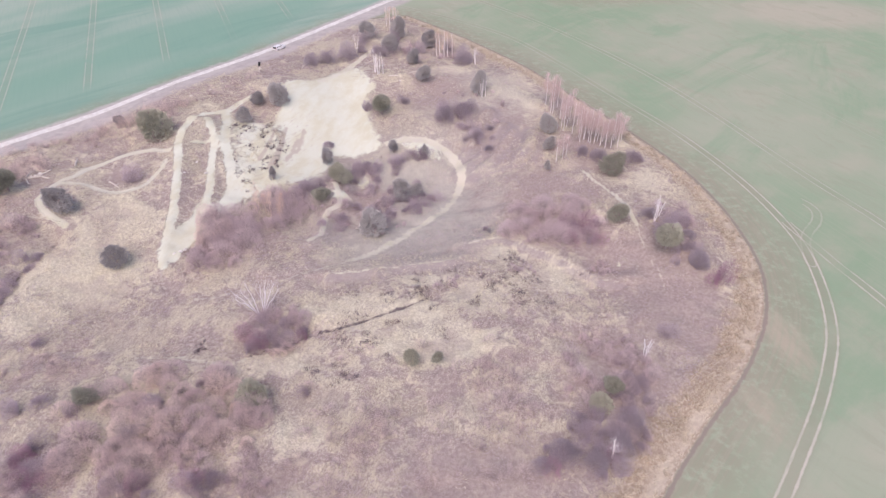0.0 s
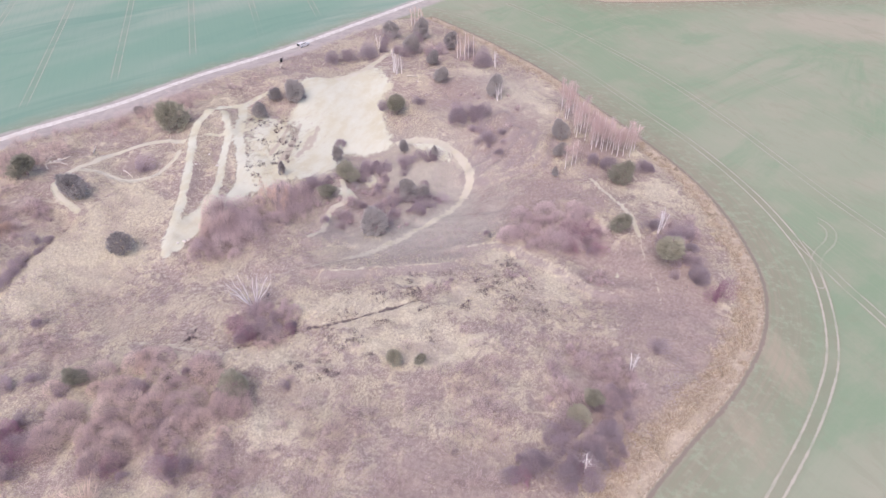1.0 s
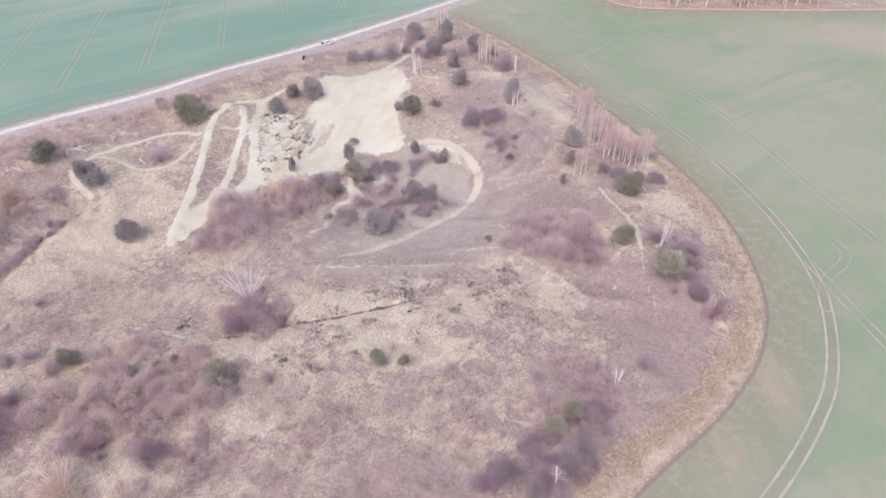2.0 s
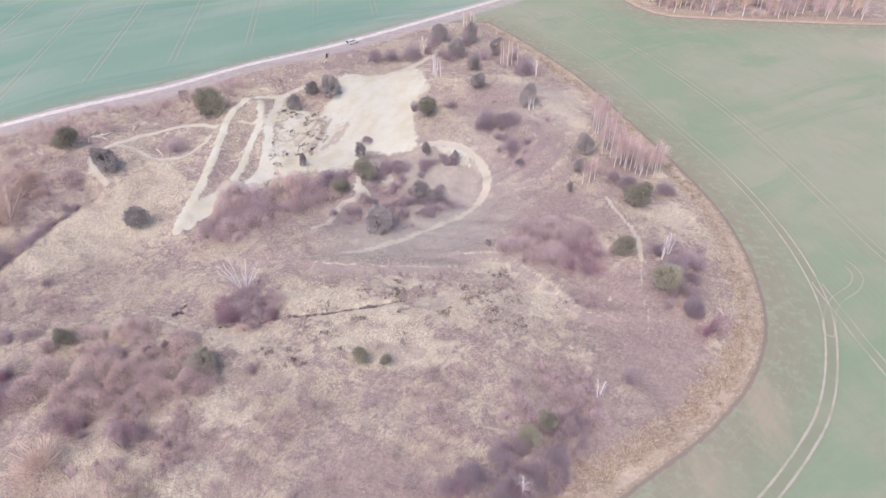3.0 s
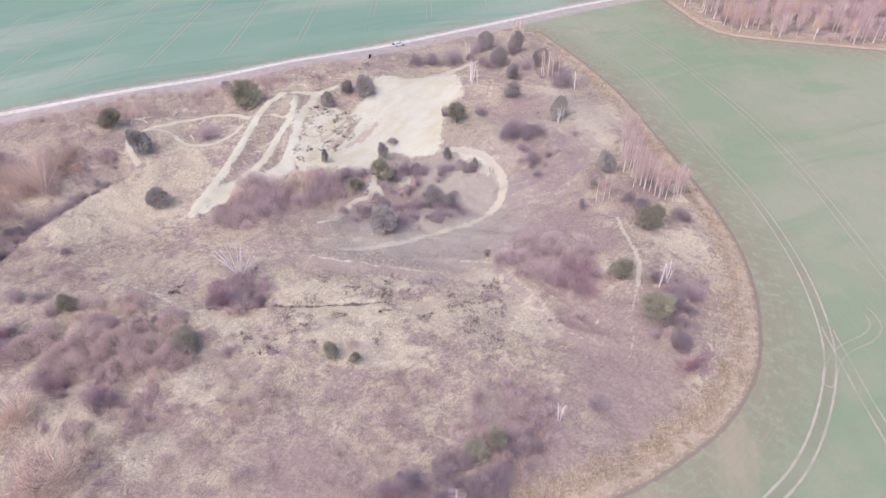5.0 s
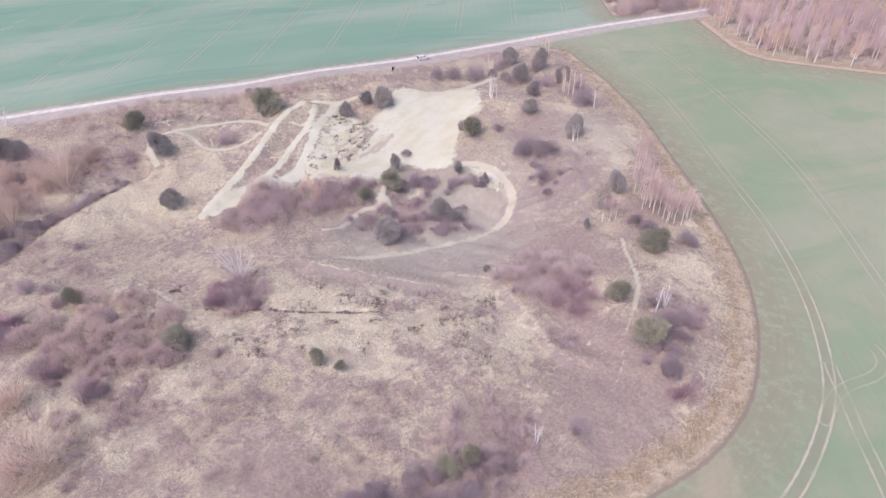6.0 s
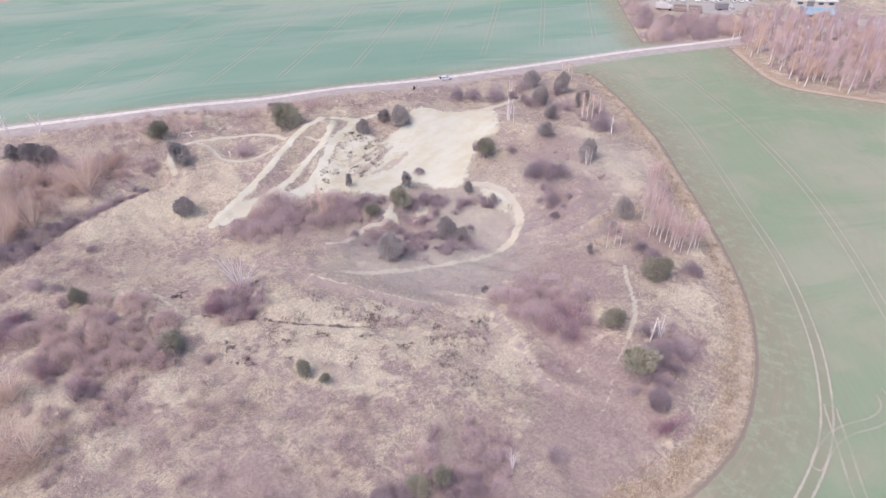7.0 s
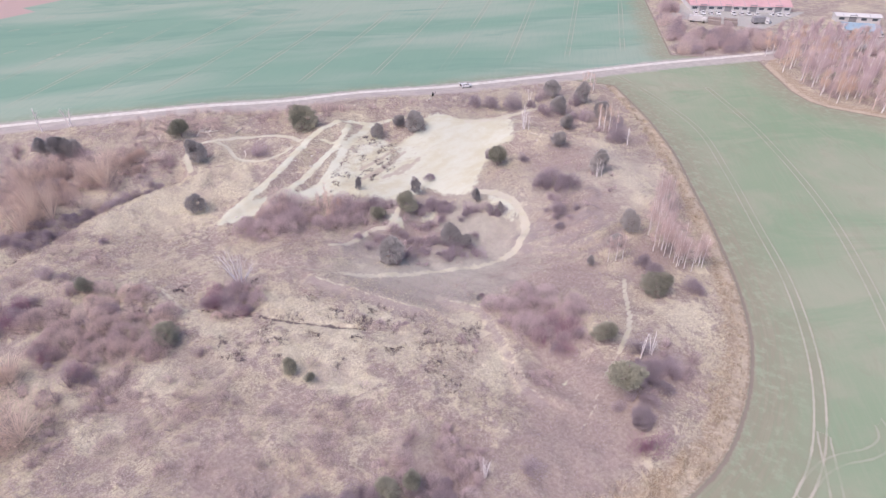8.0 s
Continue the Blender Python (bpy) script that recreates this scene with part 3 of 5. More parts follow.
def build_ground():
    xs, ys = spread(-205, 118, 0.7, 2600), spread(24, 352, 0.7, 2600)
    X, Y = np.meshgrid(xs, ys)
    x, y = X.ravel(), Y.ravel()
    # detailed lines only matter near the pit
    near = (x > -230) & (x < 150) & (y > -20) & (y < 420)
    z = lie(x, y) - 0.25
    z[near] = land(x[near], y[near])
    w, h = len(xs), len(ys)
    i = np.arange(w * h).reshape(h, w)
    quads = np.stack([i[:-1, :-1], i[:-1, 1:], i[1:, 1:], i[1:, :-1]], -1).reshape(-1, 4)
    me = bpy.data.meshes.new("ground")
    me.vertices.add(w * h)
    me.vertices.foreach_set("co", np.stack([x, y, z], -1).ravel())
    me.loops.add(quads.size)
    me.loops.foreach_set("vertex_index", quads.ravel())
    me.polygons.add(len(quads))
    me.polygons.foreach_set("loop_start", np.arange(len(quads)) * 4)
    me.polygons.foreach_set("use_smooth", np.ones(len(quads), bool))
    me.update(calc_edges=True)
    n = np.zeros(len(x))

    def at_near(fn, other):
        v = n + other
        v[near] = fn(x[near], y[near])
        return v

    wood = within(WOOD, x, y)
    wild = np.maximum(within(WILD, x, y), wood)
    edge = away(EDGE, x, y)
    fields = {
        "wild": np.clip(wild, -20, 20),
        "rim": np.clip(-np.maximum(wild, -100), 0, 100),
        "road": np.clip(away(ROAD, x, y), 0, 60),
        "west": 1.0 * inside(np.vstack([ROAD, [(160, 3000), (-3000, 3000), (-3000, -3000)]]), x, y),
    }
    dirn = np.array([-0.386, 0.9225])
    across = (x + 66.5) * dirn[1] - (y - 260) * dirn[0]
    strip = np.abs((across + 11.4) % 22.9 - 11.45)
    east = np.minimum.reduce([at_near(lambda a, b, l=l: away(l, a, b), 50) for l in (TRAM_A, TRAM_B, TRAM_D)])
    fields["tram"] = np.clip(np.where(fields["west"] > 0.5, strip, east) - 0.95, -1, 6)

    def east_ruts(a, b):
        near_a = 0.85 * (away(TRAM_A, a, b) < 3) * np.clip((215 - b) / 100, 0.4, 1)
        return np.maximum.reduce([near_a, 0.4 * (away(TRAM_B, a, b) < 3), 0.12 * (away(TRAM_D, a, b) < 3)])

    for name, lane in (("branch", TRAM_C), ("turning", TURNING)):
        fields[name] = at_near(lambda a, b, l=lane: np.where((b > 119.5) & (a < 84) | (l is TRAM_C) & (b > 112.5) | (b < 60), 6, np.clip(away(l, a, b) - 0.95, -1, 6)), 6)
    fade = 0.55 + 0.45 * bumps(x, y, 30, 5)
    fields["rutted"] = np.where(fields["west"] > 0.5, np.clip(fade * 0.8 - 0.15, 0.0, 0.38) * np.clip((fields["road"] - 16) / 8, 0, 1), at_near(east_ruts, 0.0))
    fields["soil"] = 1.0 * ((x + 289.5) * 0.876 + (y - 154) * 0.48 < 0)
    reed_width = np.interp(y, [40, 60, 90, 110, 150, 200, 245], [9, 9, 7, 6.6, 6.2, 6.0, 4.0])
    fields["reed"] = np.maximum(np.clip(1.2 - edge / np.maximum(reed_width, 0.5), 0, 1) * (y > -60), np.clip(1.1 - np.abs(wood) / 11, 0, 1) * (wood > 0) * (x > 26) * (y < 330))

    def sand(a, b):
        s = np.clip(0.55 + within(SAND_PIT, a, b) / 5, 0, 1)
        for line, width, k in ((TRACK_WEST, 1.15, 1.0), (TRACK_MIDDLE, 1.1, 0.95), (BAND, 0.8, 0.85), (TRACK_EAST, 1.5, 1.0), (TRACK_TOP, 1.0, 0.9), (WASH, 2.6, 0.95), (PATH_WEST, 0.8, 0.85), (PATH_HOLLOW, 0.6, 0.75)):
            s = np.maximum(s, k * soft_line(line, a, b, width))
        s = s * (1 - 0.45 * np.exp(-((a + 24) / 6) ** 2 - ((b - 186) / 6) ** 2))
        toe = np.clip(0.5 + within(SAND_TOE, a, b) / 5, 0, 0.95)
        speckled = np.clip(0.35 + within(SPECKLED, a, b) / 8, 0, 0.64)
        inner = np.clip(0.5 + within(INNER_SAND, a, b) / 3, 0, 0.9)
        knolls = 0.9 * np.exp(-(((a + 20.5) / 2.2) ** 2 + ((b - 134.1) / 3.2) ** 2)) + 0.9 * np.exp(-(((a + 24.7) / 2.6) ** 2 + ((b - 126.3) / 2.0) ** 2))
        knolls = np.maximum(knolls, 0.9 * np.exp(-((a - 36.4) / 0.8) ** 2 - ((b - 98.2) / 1.0) ** 2))
        return np.maximum.reduce([s, toe, speckled, inner, knolls])

    def paths(a, b):
        p = np.zeros(len(a))
        # scarp, ridge and fold crests take the pale path colour too
        for line, width, k in ((LOOP_EAST, 1.5, 0.85), (LOOP_SOUTH, 1.7, 0.62), (LOOP_WEST, 1.1, 0.46), (PATH_EAST, 0.55, 0.95), (PATH_FORK, 0.6, 0.5), (PATH_BRANCH, 0.6, 0.4), (PATH_WEST, 0.95, 1.0), (PATH_HOLLOW, 0.75, 0.9), (PATH_FAR, 0.7, 0.55),
                               (PATH_SOUTH, 1.0, 0.42), (PATH_TAIL, 1.1, 0.42), (PATH_CROSS, 0.7, 0.6), (ISLAND_RIDGE, 0.9, 0.85), (BEND_NORTH, 1.2, 0.85), (SCARP, 0.5, 0.6), (SCARP_EAST, 0.6, 0.55), (RIDGE_EAST, 0.5, 0.5), *((f, 0.5, 0.42) for f in FOLDS)):
            p = np.maximum(p, k * soft_line(line, a, b, width))
        return p

    def worn(a, b):
        return np.maximum(np.exp(-(((a + 8) / 24) ** 2 + ((b - 125) / 28) ** 2) ** 2), 0.6 * np.exp(-(((a - 10) / 17) ** 2 + ((b - 165) / 22) ** 2) ** 2))

    fields["sand"], fields["path"], fields["worn"] = at_near(sand, 0), at_near(paths, 0), at_near(worn, 0)
    fields["washed"] = at_near(lambda a, b: np.clip(1.6 * np.exp(-(((a + 44) / 9) ** 2 + ((b - 146) / 16) ** 2)), 0, 1), 0)
    
    def pale(a, b):
        p = np.zeros(len(a))
        for cx, cy, rx, ry in PALE_MATS:
            p = np.maximum(p, np.exp(-((a - cx) / rx) ** 2 - ((b - cy) / ry) ** 2))
        return p

    fields["scraped"] = at_near(lambda a, b: 0.9 * np.exp(-(((a - 62.0) / 4.5) ** 2 + ((b - 77) / 9.5) ** 2)) + 0.8 * np.exp(-(((a - 52) / 5.0) ** 2 + ((b - 62) / 8.0) ** 2)), 0)

    # far patch of tan crop that also carries painted haze
    fields["thin"] = np.exp(-((x - 146) / 42) ** 2 - ((y - 250) / 24) ** 2)
    fields["heath"] = at_near(heath, 0)
    fields["rills"] = at_near(lambda a, b: np.maximum.reduce([soft_line(r, a, b, 0.65) for r in RILLS]), 0)
    # mask for the shade painted into small dips
    fields["dell_shade"] = at_near(dells, 0)
    fields["fold_shade"] = at_near(lambda a, b: np.maximum.reduce([np.exp(-((away(f, a, b) - 2.4) / 1.2) ** 2) for f in FOLDS]), 0)
    fields["bank_shade"] = at_near(lambda a, b: np.maximum.reduce([k * np.exp(-(away(l, a, b) / w) ** 2) * np.clip(-beyond(l, a, b) / 0.5, 0, 1) for l, w, k in ((SCARP, 2.6, 0.9), (SCARP_EAST, 2.2, 0.8), (RIDGE_EAST, 2.0, 0.7))]), 0)
    fields["pale"] = at_near(pale, 0)
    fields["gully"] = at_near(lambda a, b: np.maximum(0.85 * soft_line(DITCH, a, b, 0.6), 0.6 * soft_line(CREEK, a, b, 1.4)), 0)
    fields["yard"] = np.clip(0.5 + within(np.array([(-30, 352), (14, 358), (24, 402), (-34, 386)], float), x, y) / 3, 0, 1)
    for name, v in fields.items():
        me.attributes.new(name, "FLOAT", "POINT").data.foreach_set("value", v.astype(np.float32))
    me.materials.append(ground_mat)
    return tagged(new("ground", me), "rough dry grassland, bare sand pit and green crop fields", "ground", kind="structure")


build_ground()


def drape(name, line, width, lift, material, label, category):
    """A strip of made ground that follows the land, with a ragged edge."""
    p = np.array(line)
    d = np.gradient(p, axis=0)
    d /= np.linalg.norm(d, axis=1)[:, None]
    side = np.stack([-d[:, 1], d[:, 0]], -1)
    rows = []
    for k, f in enumerate((-1.0, -0.5, 0.0, 0.5, 1.0)):
        wobble = 1 + 0.16 * bumps(np.arange(len(p)) * 0.9, np.full(len(p), 3.0 * k), 1.0, 9) * (abs(f) == 1)
        q = p + side * (f * width / 2 * wobble)[:, None]
        rows.append(np.column_stack([q, lie(q[:, 0], q[:, 1]) - 0.25 + lift * (1 if abs(f) < 1 else 0.3)]))
    verts = np.stack(rows, 1).reshape(-1, 3)
    k = len(rows)
    faces = [(a * k + b, a * k + b + 1, (a + 1) * k + b + 1, (a + 1) * k + b) for a in range(len(p) - 1) for b in range(k - 1)]
    me = bpy.data.meshes.new(name)
    me.from_pydata(verts.tolist(), [], [f[::-1] for f in faces])
    me.materials.append(material)
    me.shade_smooth()
    return tagged(new(name, me), label, category, kind="structure")


drape("road", smooth_line(ROAD[(ROAD[:, 0] > -260) & (ROAD[:, 1] < 330)], 1.5), 2.4, 0.16, road_mat, "pale gravel farm road between the fields", "road")

# ---- plants: how each kind grows ----
rng = np.random.RandomState(11)


def mesh_of(name, verts, faces, material, smooth=False):
    me = bpy.data.meshes.new(name)
    me.from_pydata(np.asarray(verts).tolist(), [], [tuple(f) for f in faces])
    me.materials.append(material)
    if smooth:
        me.shade_smooth()
    return me


def part(name, me, parent, label=""):
    ob = new(name, me)
    ob.parent = parent
    return tagged(ob, label)


def slivers(base, way, length, width):
    """Thin three-cornered twigs: from base along way, as arrays of places."""
    n = len(base)
    way = way / np.linalg.norm(way, axis=1)[:, None]
    side = np.cross(way, rng.normal(size=(n, 3)))
    side /= np.linalg.norm(side, axis=1)[:, None]
    w = (np.asarray(width) * np.ones(n))[:, None] / 2
    tip = base + way * (np.asarray(length) * np.ones(n))[:, None]
    verts = np.stack([base - side * w, base + side * w, tip], 1).reshape(-1, 3)
    return verts, np.arange(3 * n).reshape(-1, 3)


def tube(points, radii, sides=6):
    """A tapered limb through the points."""
    p = np.array(points, float)
    verts, faces = [], []
    d = np.gradient(p, axis=0)
    for k, (q, r) in enumerate(zip(p, radii)):
        a = Vector(d[k]).normalized()
        u = a.orthogonal().normalized()
        v = a.cross(u)
        for s in range(sides):
            t = 2 * math.pi * s / sides
            verts.append(tuple(Vector(q) + (u * math.cos(t) + v * math.sin(t)) * r))
    for k in range(len(p) - 1):
        for s in range(sides):
            faces.append((k * sides + s, k * sides + (s + 1) % sides, (k + 1) * sides + (s + 1) % sides, (k + 1) * sides + s))
    faces.append(tuple(range((len(p) - 1) * sides, len(p) * sides)))
    return verts, faces


def joined(pieces):
    verts, faces = [], []
    for v, f in pieces:
        k = len(verts)
        verts.extend(tuple(q) for q in v)
        faces.extend(tuple(int(i) + k for i in face) for face in f)
    return verts, faces


def lobes(n, spread_out=0.35):
    """An uneven outline: a function from directions to a radius factor."""
    c = rng.normal(size=(n, 3))
    c /= np.linalg.norm(c, axis=1)[:, None]
    a = rng.uniform(-spread_out, spread_out, n)
    return lambda d: 1 + (np.exp(-3.5 * (1 - d @ c.T)) * a).sum(1)


def directions(n, low=-0.15):
    d = rng.normal(size=(3 * n + 20, 3))
    d /= np.linalg.norm(d, axis=1)[:, None]
    return d[d[:, 2] > low][:n]


def pine(tall, wide, needles, count=620, point=0.4):
    """A young pine: short trunk, whorls of limbs, and a crown of needle tufts. point: 0 for a round head, 1 for a cone."""
    root = new("pine_tree")
    lean = rng.uniform(-0.1, 0.1, 2) * tall
    stem = [(lean[0] * s * s, lean[1] * s * s, tall * 0.92 * s - 0.3 * (s == 0)) for s in np.linspace(0, 1, 6)]
    limbs = [tube(stem, np.linspace(0.05, 0.012, 6) * tall * 0.6)]
    for k in range(14):
        s = rng.uniform(0.12, 0.85)
        a, r = rng.uniform(0, 2 * math.pi), wide * 0.42 * (1 - point * s) * rng.uniform(0.7, 1)
        b = np.array((lean[0] * s * s, lean[1] * s * s, tall * 0.92 * s))
        limbs.append(tube([b, b + (math.cos(a) * r * 0.5, math.sin(a) * r * 0.5, 0.06 * tall), b + (math.cos(a) * r, math.sin(a) * r, 0.16 * tall)], (0.035, 0.025, 0.01), 4))
    part("trunk", mesh_of("trunk", *joined(limbs), grey_bark_mat), root)
    d = directions(count, -0.9)
    f = np.clip(lobes(26, 0.6)(d), 0.6, 1.28) * rng.uniform(0.25, 1.0, len(d)) ** 0.35
    z = 0.52 + 0.46 * d[:, 2] * f
    taper = 1 - point * np.clip(z, 0, 1) ** 1.5
    c = np.column_stack([d[:, 0] * f * wide / 2 * taper + lean[0] * z * z, d[:, 1] * f * wide / 2 * taper + lean[1] * z * z, tall * z])
    each = 9
    base = np.repeat(c, each, 0) + rng.normal(size=(len(c) * each, 3)) * 0.05
    out = np.repeat(d, each, 0) * 0.9 + rng.normal(size=(len(c) * each, 3)) * 0.7 + (0, 0, 0.5)
    part("crown", mesh_of("crown", *slivers(base, out, rng.uniform(0.25, 0.7, len(base)), 0.13), needles), root)
    return root


def shrub(tall, wide, twigs, count=1500, name="bare_shrub", stems=9, thin=0.022, puff=0.0):
    """A leafless bush: stems fanning out of the ground and a haze of fine twigs."""
    root = new(name)
    shape = lobes(14, 0.6 - 0.35 * puff)
    wood = []
    for k in range(stems):
        a, r = rng.uniform(0, 2 * math.pi), wide * 0.36 * math.sqrt(rng.uniform(0.05, 1))
        tip = np.array((math.cos(a) * r, math.sin(a) * r, tall * rng.uniform(0.55, 0.85)))
        foot = np.array((math.cos(a) * r * 0.2, math.sin(a) * r * 0.2, -0.15))
        wood.append(tube([foot, foot * 0.5 + tip * 0.5 + rng.normal(size=3) * 0.1, tip], (0.05, 0.035, 0.012), 4))
    part("branchwork", mesh_of("branchwork", *joined(wood), grey_bark_mat), root)
    d = directions(count, -0.05)
    f = shape(d) * rng.uniform(0.12, 1, len(d)) ** (0.45 - 0.2 * puff)
    p = np.column_stack([d[:, 0] * f * wide / 2, d[:, 1] * f * wide / 2, tall * (0.08 + 0.9 * np.abs(d[:, 2]) * f)])
    long = rng.uniform(0.35, 0.95, len(d)) * tall / 3.2 * (1 - 0.4 * puff)
    way = d * 0.8 + rng.normal(size=d.shape) * 0.45 + (0, 0, 0.5)
    v, fc = slivers(p - way / np.linalg.norm(way, axis=1)[:, None] * long[:, None] * 0.7, way, long, thin * tall / 2.6)
    v[:, 2] = np.maximum(v[:, 2], -0.1)
    part("crown", mesh_of("crown", v, fc, twigs), root)
    return root


def birch(tall, wide, twigs, bark, stems=1, count=900, name="birch_tree", low=0.3, thick=1.0, rise=0.5, limbs=True):
    """Slender pale trunks with rising limbs and a thin haze of twigs."""
    root = new(name)
    crown, wood = [], []
    for k in range(stems):
        a = 2 * math.pi * (k + rng.uniform(0, 0.6)) / max(stems, 1)
        foot = np.array((math.cos(a), math.sin(a), 0)) * (0.25 if stems > 1 else 0)
        bend = np.array((math.cos(a), math.sin(a), 0)) * (wide * 0.26 if stems > 1 else wide * 0.06)
        h = tall * rng.uniform(0.85, 1)
        line = [foot + bend * s ** 1.5 + (0, 0, h * s - 0.3 * (s == 0)) for s in np.linspace(0, 1, 7)]
        line = [q + rng.normal(size=3) * 0.06 * (0 < i < 6) for i, q in enumerate(line)]
        wood.append(tube(line, np.linspace(0.0185, 0.006, 7) * tall * thick, 6))
        for j in range(11):
            s = rng.uniform(low, 0.92)
            b = np.array([np.interp(s, np.linspace(0, 1, 7), [q[i] for q in line]) for i in range(3)])
            t = rng.uniform(0, 2 * math.pi)
            r = wide * 0.45 * (1.05 - s) ** 0.6 * rng.uniform(0.6, 1) / (1.5 if stems > 2 else 1)
            e = b + (math.cos(t) * r, math.sin(t) * r, r * rng.uniform(0.7, 1.5))
            if limbs:
                wood.append(tube([b, (b + e) / 2 + (0, 0, -0.1), e], (0.005 * tall * thick, 0.0032 * tall * thick, 0.001 * tall), 4))
            m = max(4, count // (stems * 11))
            s2 = rng.uniform(0.15, 1.05, m)[:, None]
            p = b + (e - b) * s2 + rng.normal(size=(m, 3)) * (0.2 * wide * 0.5, 0.2 * wide * 0.5, 0.05 * tall)
            crown.append(slivers(p, rng.normal(size=(m, 3)) * 0.7 + (math.cos(t) * 0.5, math.sin(t) * 0.5, rise), rng.uniform(0.4, 1.0, m) * tall / 9, 0.0034 * tall))
    part("trunk", mesh_of("trunk", *joined(wood), bark, True), root)
    part("crown", mesh_of("crown", *joined(crown), twigs), root)
    return root


def set_out(kinds, places, label, category, group, size, grow=1.0):
    """Plants each place (x, y, wide, tall) with one of the kinds in turn. size: the kinds' own width and height."""
    used = {}
    for k, (x, y, wide, tall) in enumerate(places):
        kind = kinds[k % len(kinds)]
        tall, wide = tall * grow, wide * grow
        m = pose(x, y, z_at(x, y) - 0.05, 0, 0, rng.uniform(0, 360)) @ Matrix.Diagonal((wide / size[0], wide / size[0], tall / size[1], 1))
        if kind not in used:
            kind.matrix_basis = m
            tagged(kind, label, category, group)
            used[kind] = True
        else:
            copy_thing(kind, m).scale = (wide / size[0], wide / size[0], tall / size[1])


def scattered(cx, cy, rx, ry, n, wide, tall, turn=0.0):
    """Places strewn over an oval of the plan, not too close to one another."""
    out, tries = [], 0
    c, s = math.cos(radians(turn)), math.sin(radians(turn))
    while len(out) < n and tries < 40 * n:
        tries += 1
        a, r = rng.uniform(0, 2 * math.pi), math.sqrt(rng.uniform(0, 1))
        u, v = math.cos(a) * r * rx, math.sin(a) * r * ry
        x, y = cx + c * u - s * v, cy + s * u + c * v
        k = rng.uniform(0.65, 1.25)
        if all((x - o[0]) ** 2 + (y - o[1]) ** 2 > (0.38 * wide) ** 2 for o in out):
            out.append((x, y, wide * k, tall * k * rng.uniform(0.85, 1.15)))
    return out


# ---- evergreen trees and bushes ----
round_pines = [pine(5, 5, needle_mat, 760, p) for p in (0.1, 0.3, 0.45, 0.2, 0.55)]
set_out(round_pines, [
    (-46.6, 163.1, 4.8, 5.2), (-51.5, 162.4, 4.0, 4.5), (-53.9, 154.6, 3.7, 3.4), (-85.7, 149.6, 2.4, 2.0), (-83.7, 111.2, 6.0, 5.6), (-67.1, 98.1, 4.2, 4.0),
    (-26.8, 216.9, 6.2, 5.6), (-15.5, 217.7, 5.2, 5.6), (-17.6, 202.6, 4.7, 5.6), (-9.2, 192.1, 4.2, 4.4), (-4.2, 208.3, 4.4, 5.0), (-5.4, 180.0, 4.8, 5.4),
    (10.7, 171.3, 4.6, 5.4), (28.1, 150.3, 4.0, 4.8), (27.7, 142.0, 3.6, 3.4), (-16.3, 113.5, 5.4, 5.4), (-6.3, 131.2, 3.6, 4.0), (-10.5, 130.2, 4.8, 4.6),
    (-121.0, 92.6, 5.2, 5.6), (-125.5, 89.5, 4.6, 4.8), (-116.6, 94.4, 4.0, 4.4)],
    "dark grey-green young pine with a rounded crown", "tree", "young pines", (4.7, 4.5))
green_pines = [pine(6, 6, needle_green_mat, 900, p) for p in (0.25, 0.1, 0.4)]
set_out(green_pines, [
    (-73.8, 142.3, 7.4, 7.8), (-97.2, 117.0, 6.2, 6.2), (-17.7, 164.8, 7.4, 6.8), (41.9, 130.8, 5.6, 5.4), (38.6, 111.1, 4.6, 4.2), (46.2, 100.8, 7.6, 6.6),
    (-30.3, 63.0, 4.8, 4.6), (-57.6, 62.4, 3.6, 3.6), (27.5, 64.4, 3.8, 4.2), (24.7, 61.5, 3.4, 3.2), (-26.0, 131.7, 5.6, 5.2), (-29.3, 124.3, 5.0, 4.2), (-5.6, 71.2, 2.5, 3.0), (-0.8, 71.8, 2.0, 2.4)],
    "olive-green bushy pine among bare shrubs", "tree", "green pines", (5.0, 5.6))
cone_pines = [pine(4.5, 3, needle_mat, 300, p) for p in (0.7, 0.55)]
set_out(cone_pines, [(25.7, 132.7, 2.3, 3.2), (-30.6, 142.0, 3.4, 5.2), (-4.9, 145.0, 2.7, 3.8), (-13.0, 146.4, 2.9, 4.2), (-42.1, 131.8, 2.6, 4.2), (10.3, 110.2, 1.2, 1.6)],
        "small dark cone-shaped pine", "tree", "cone-shaped pines", (3, 4.5))

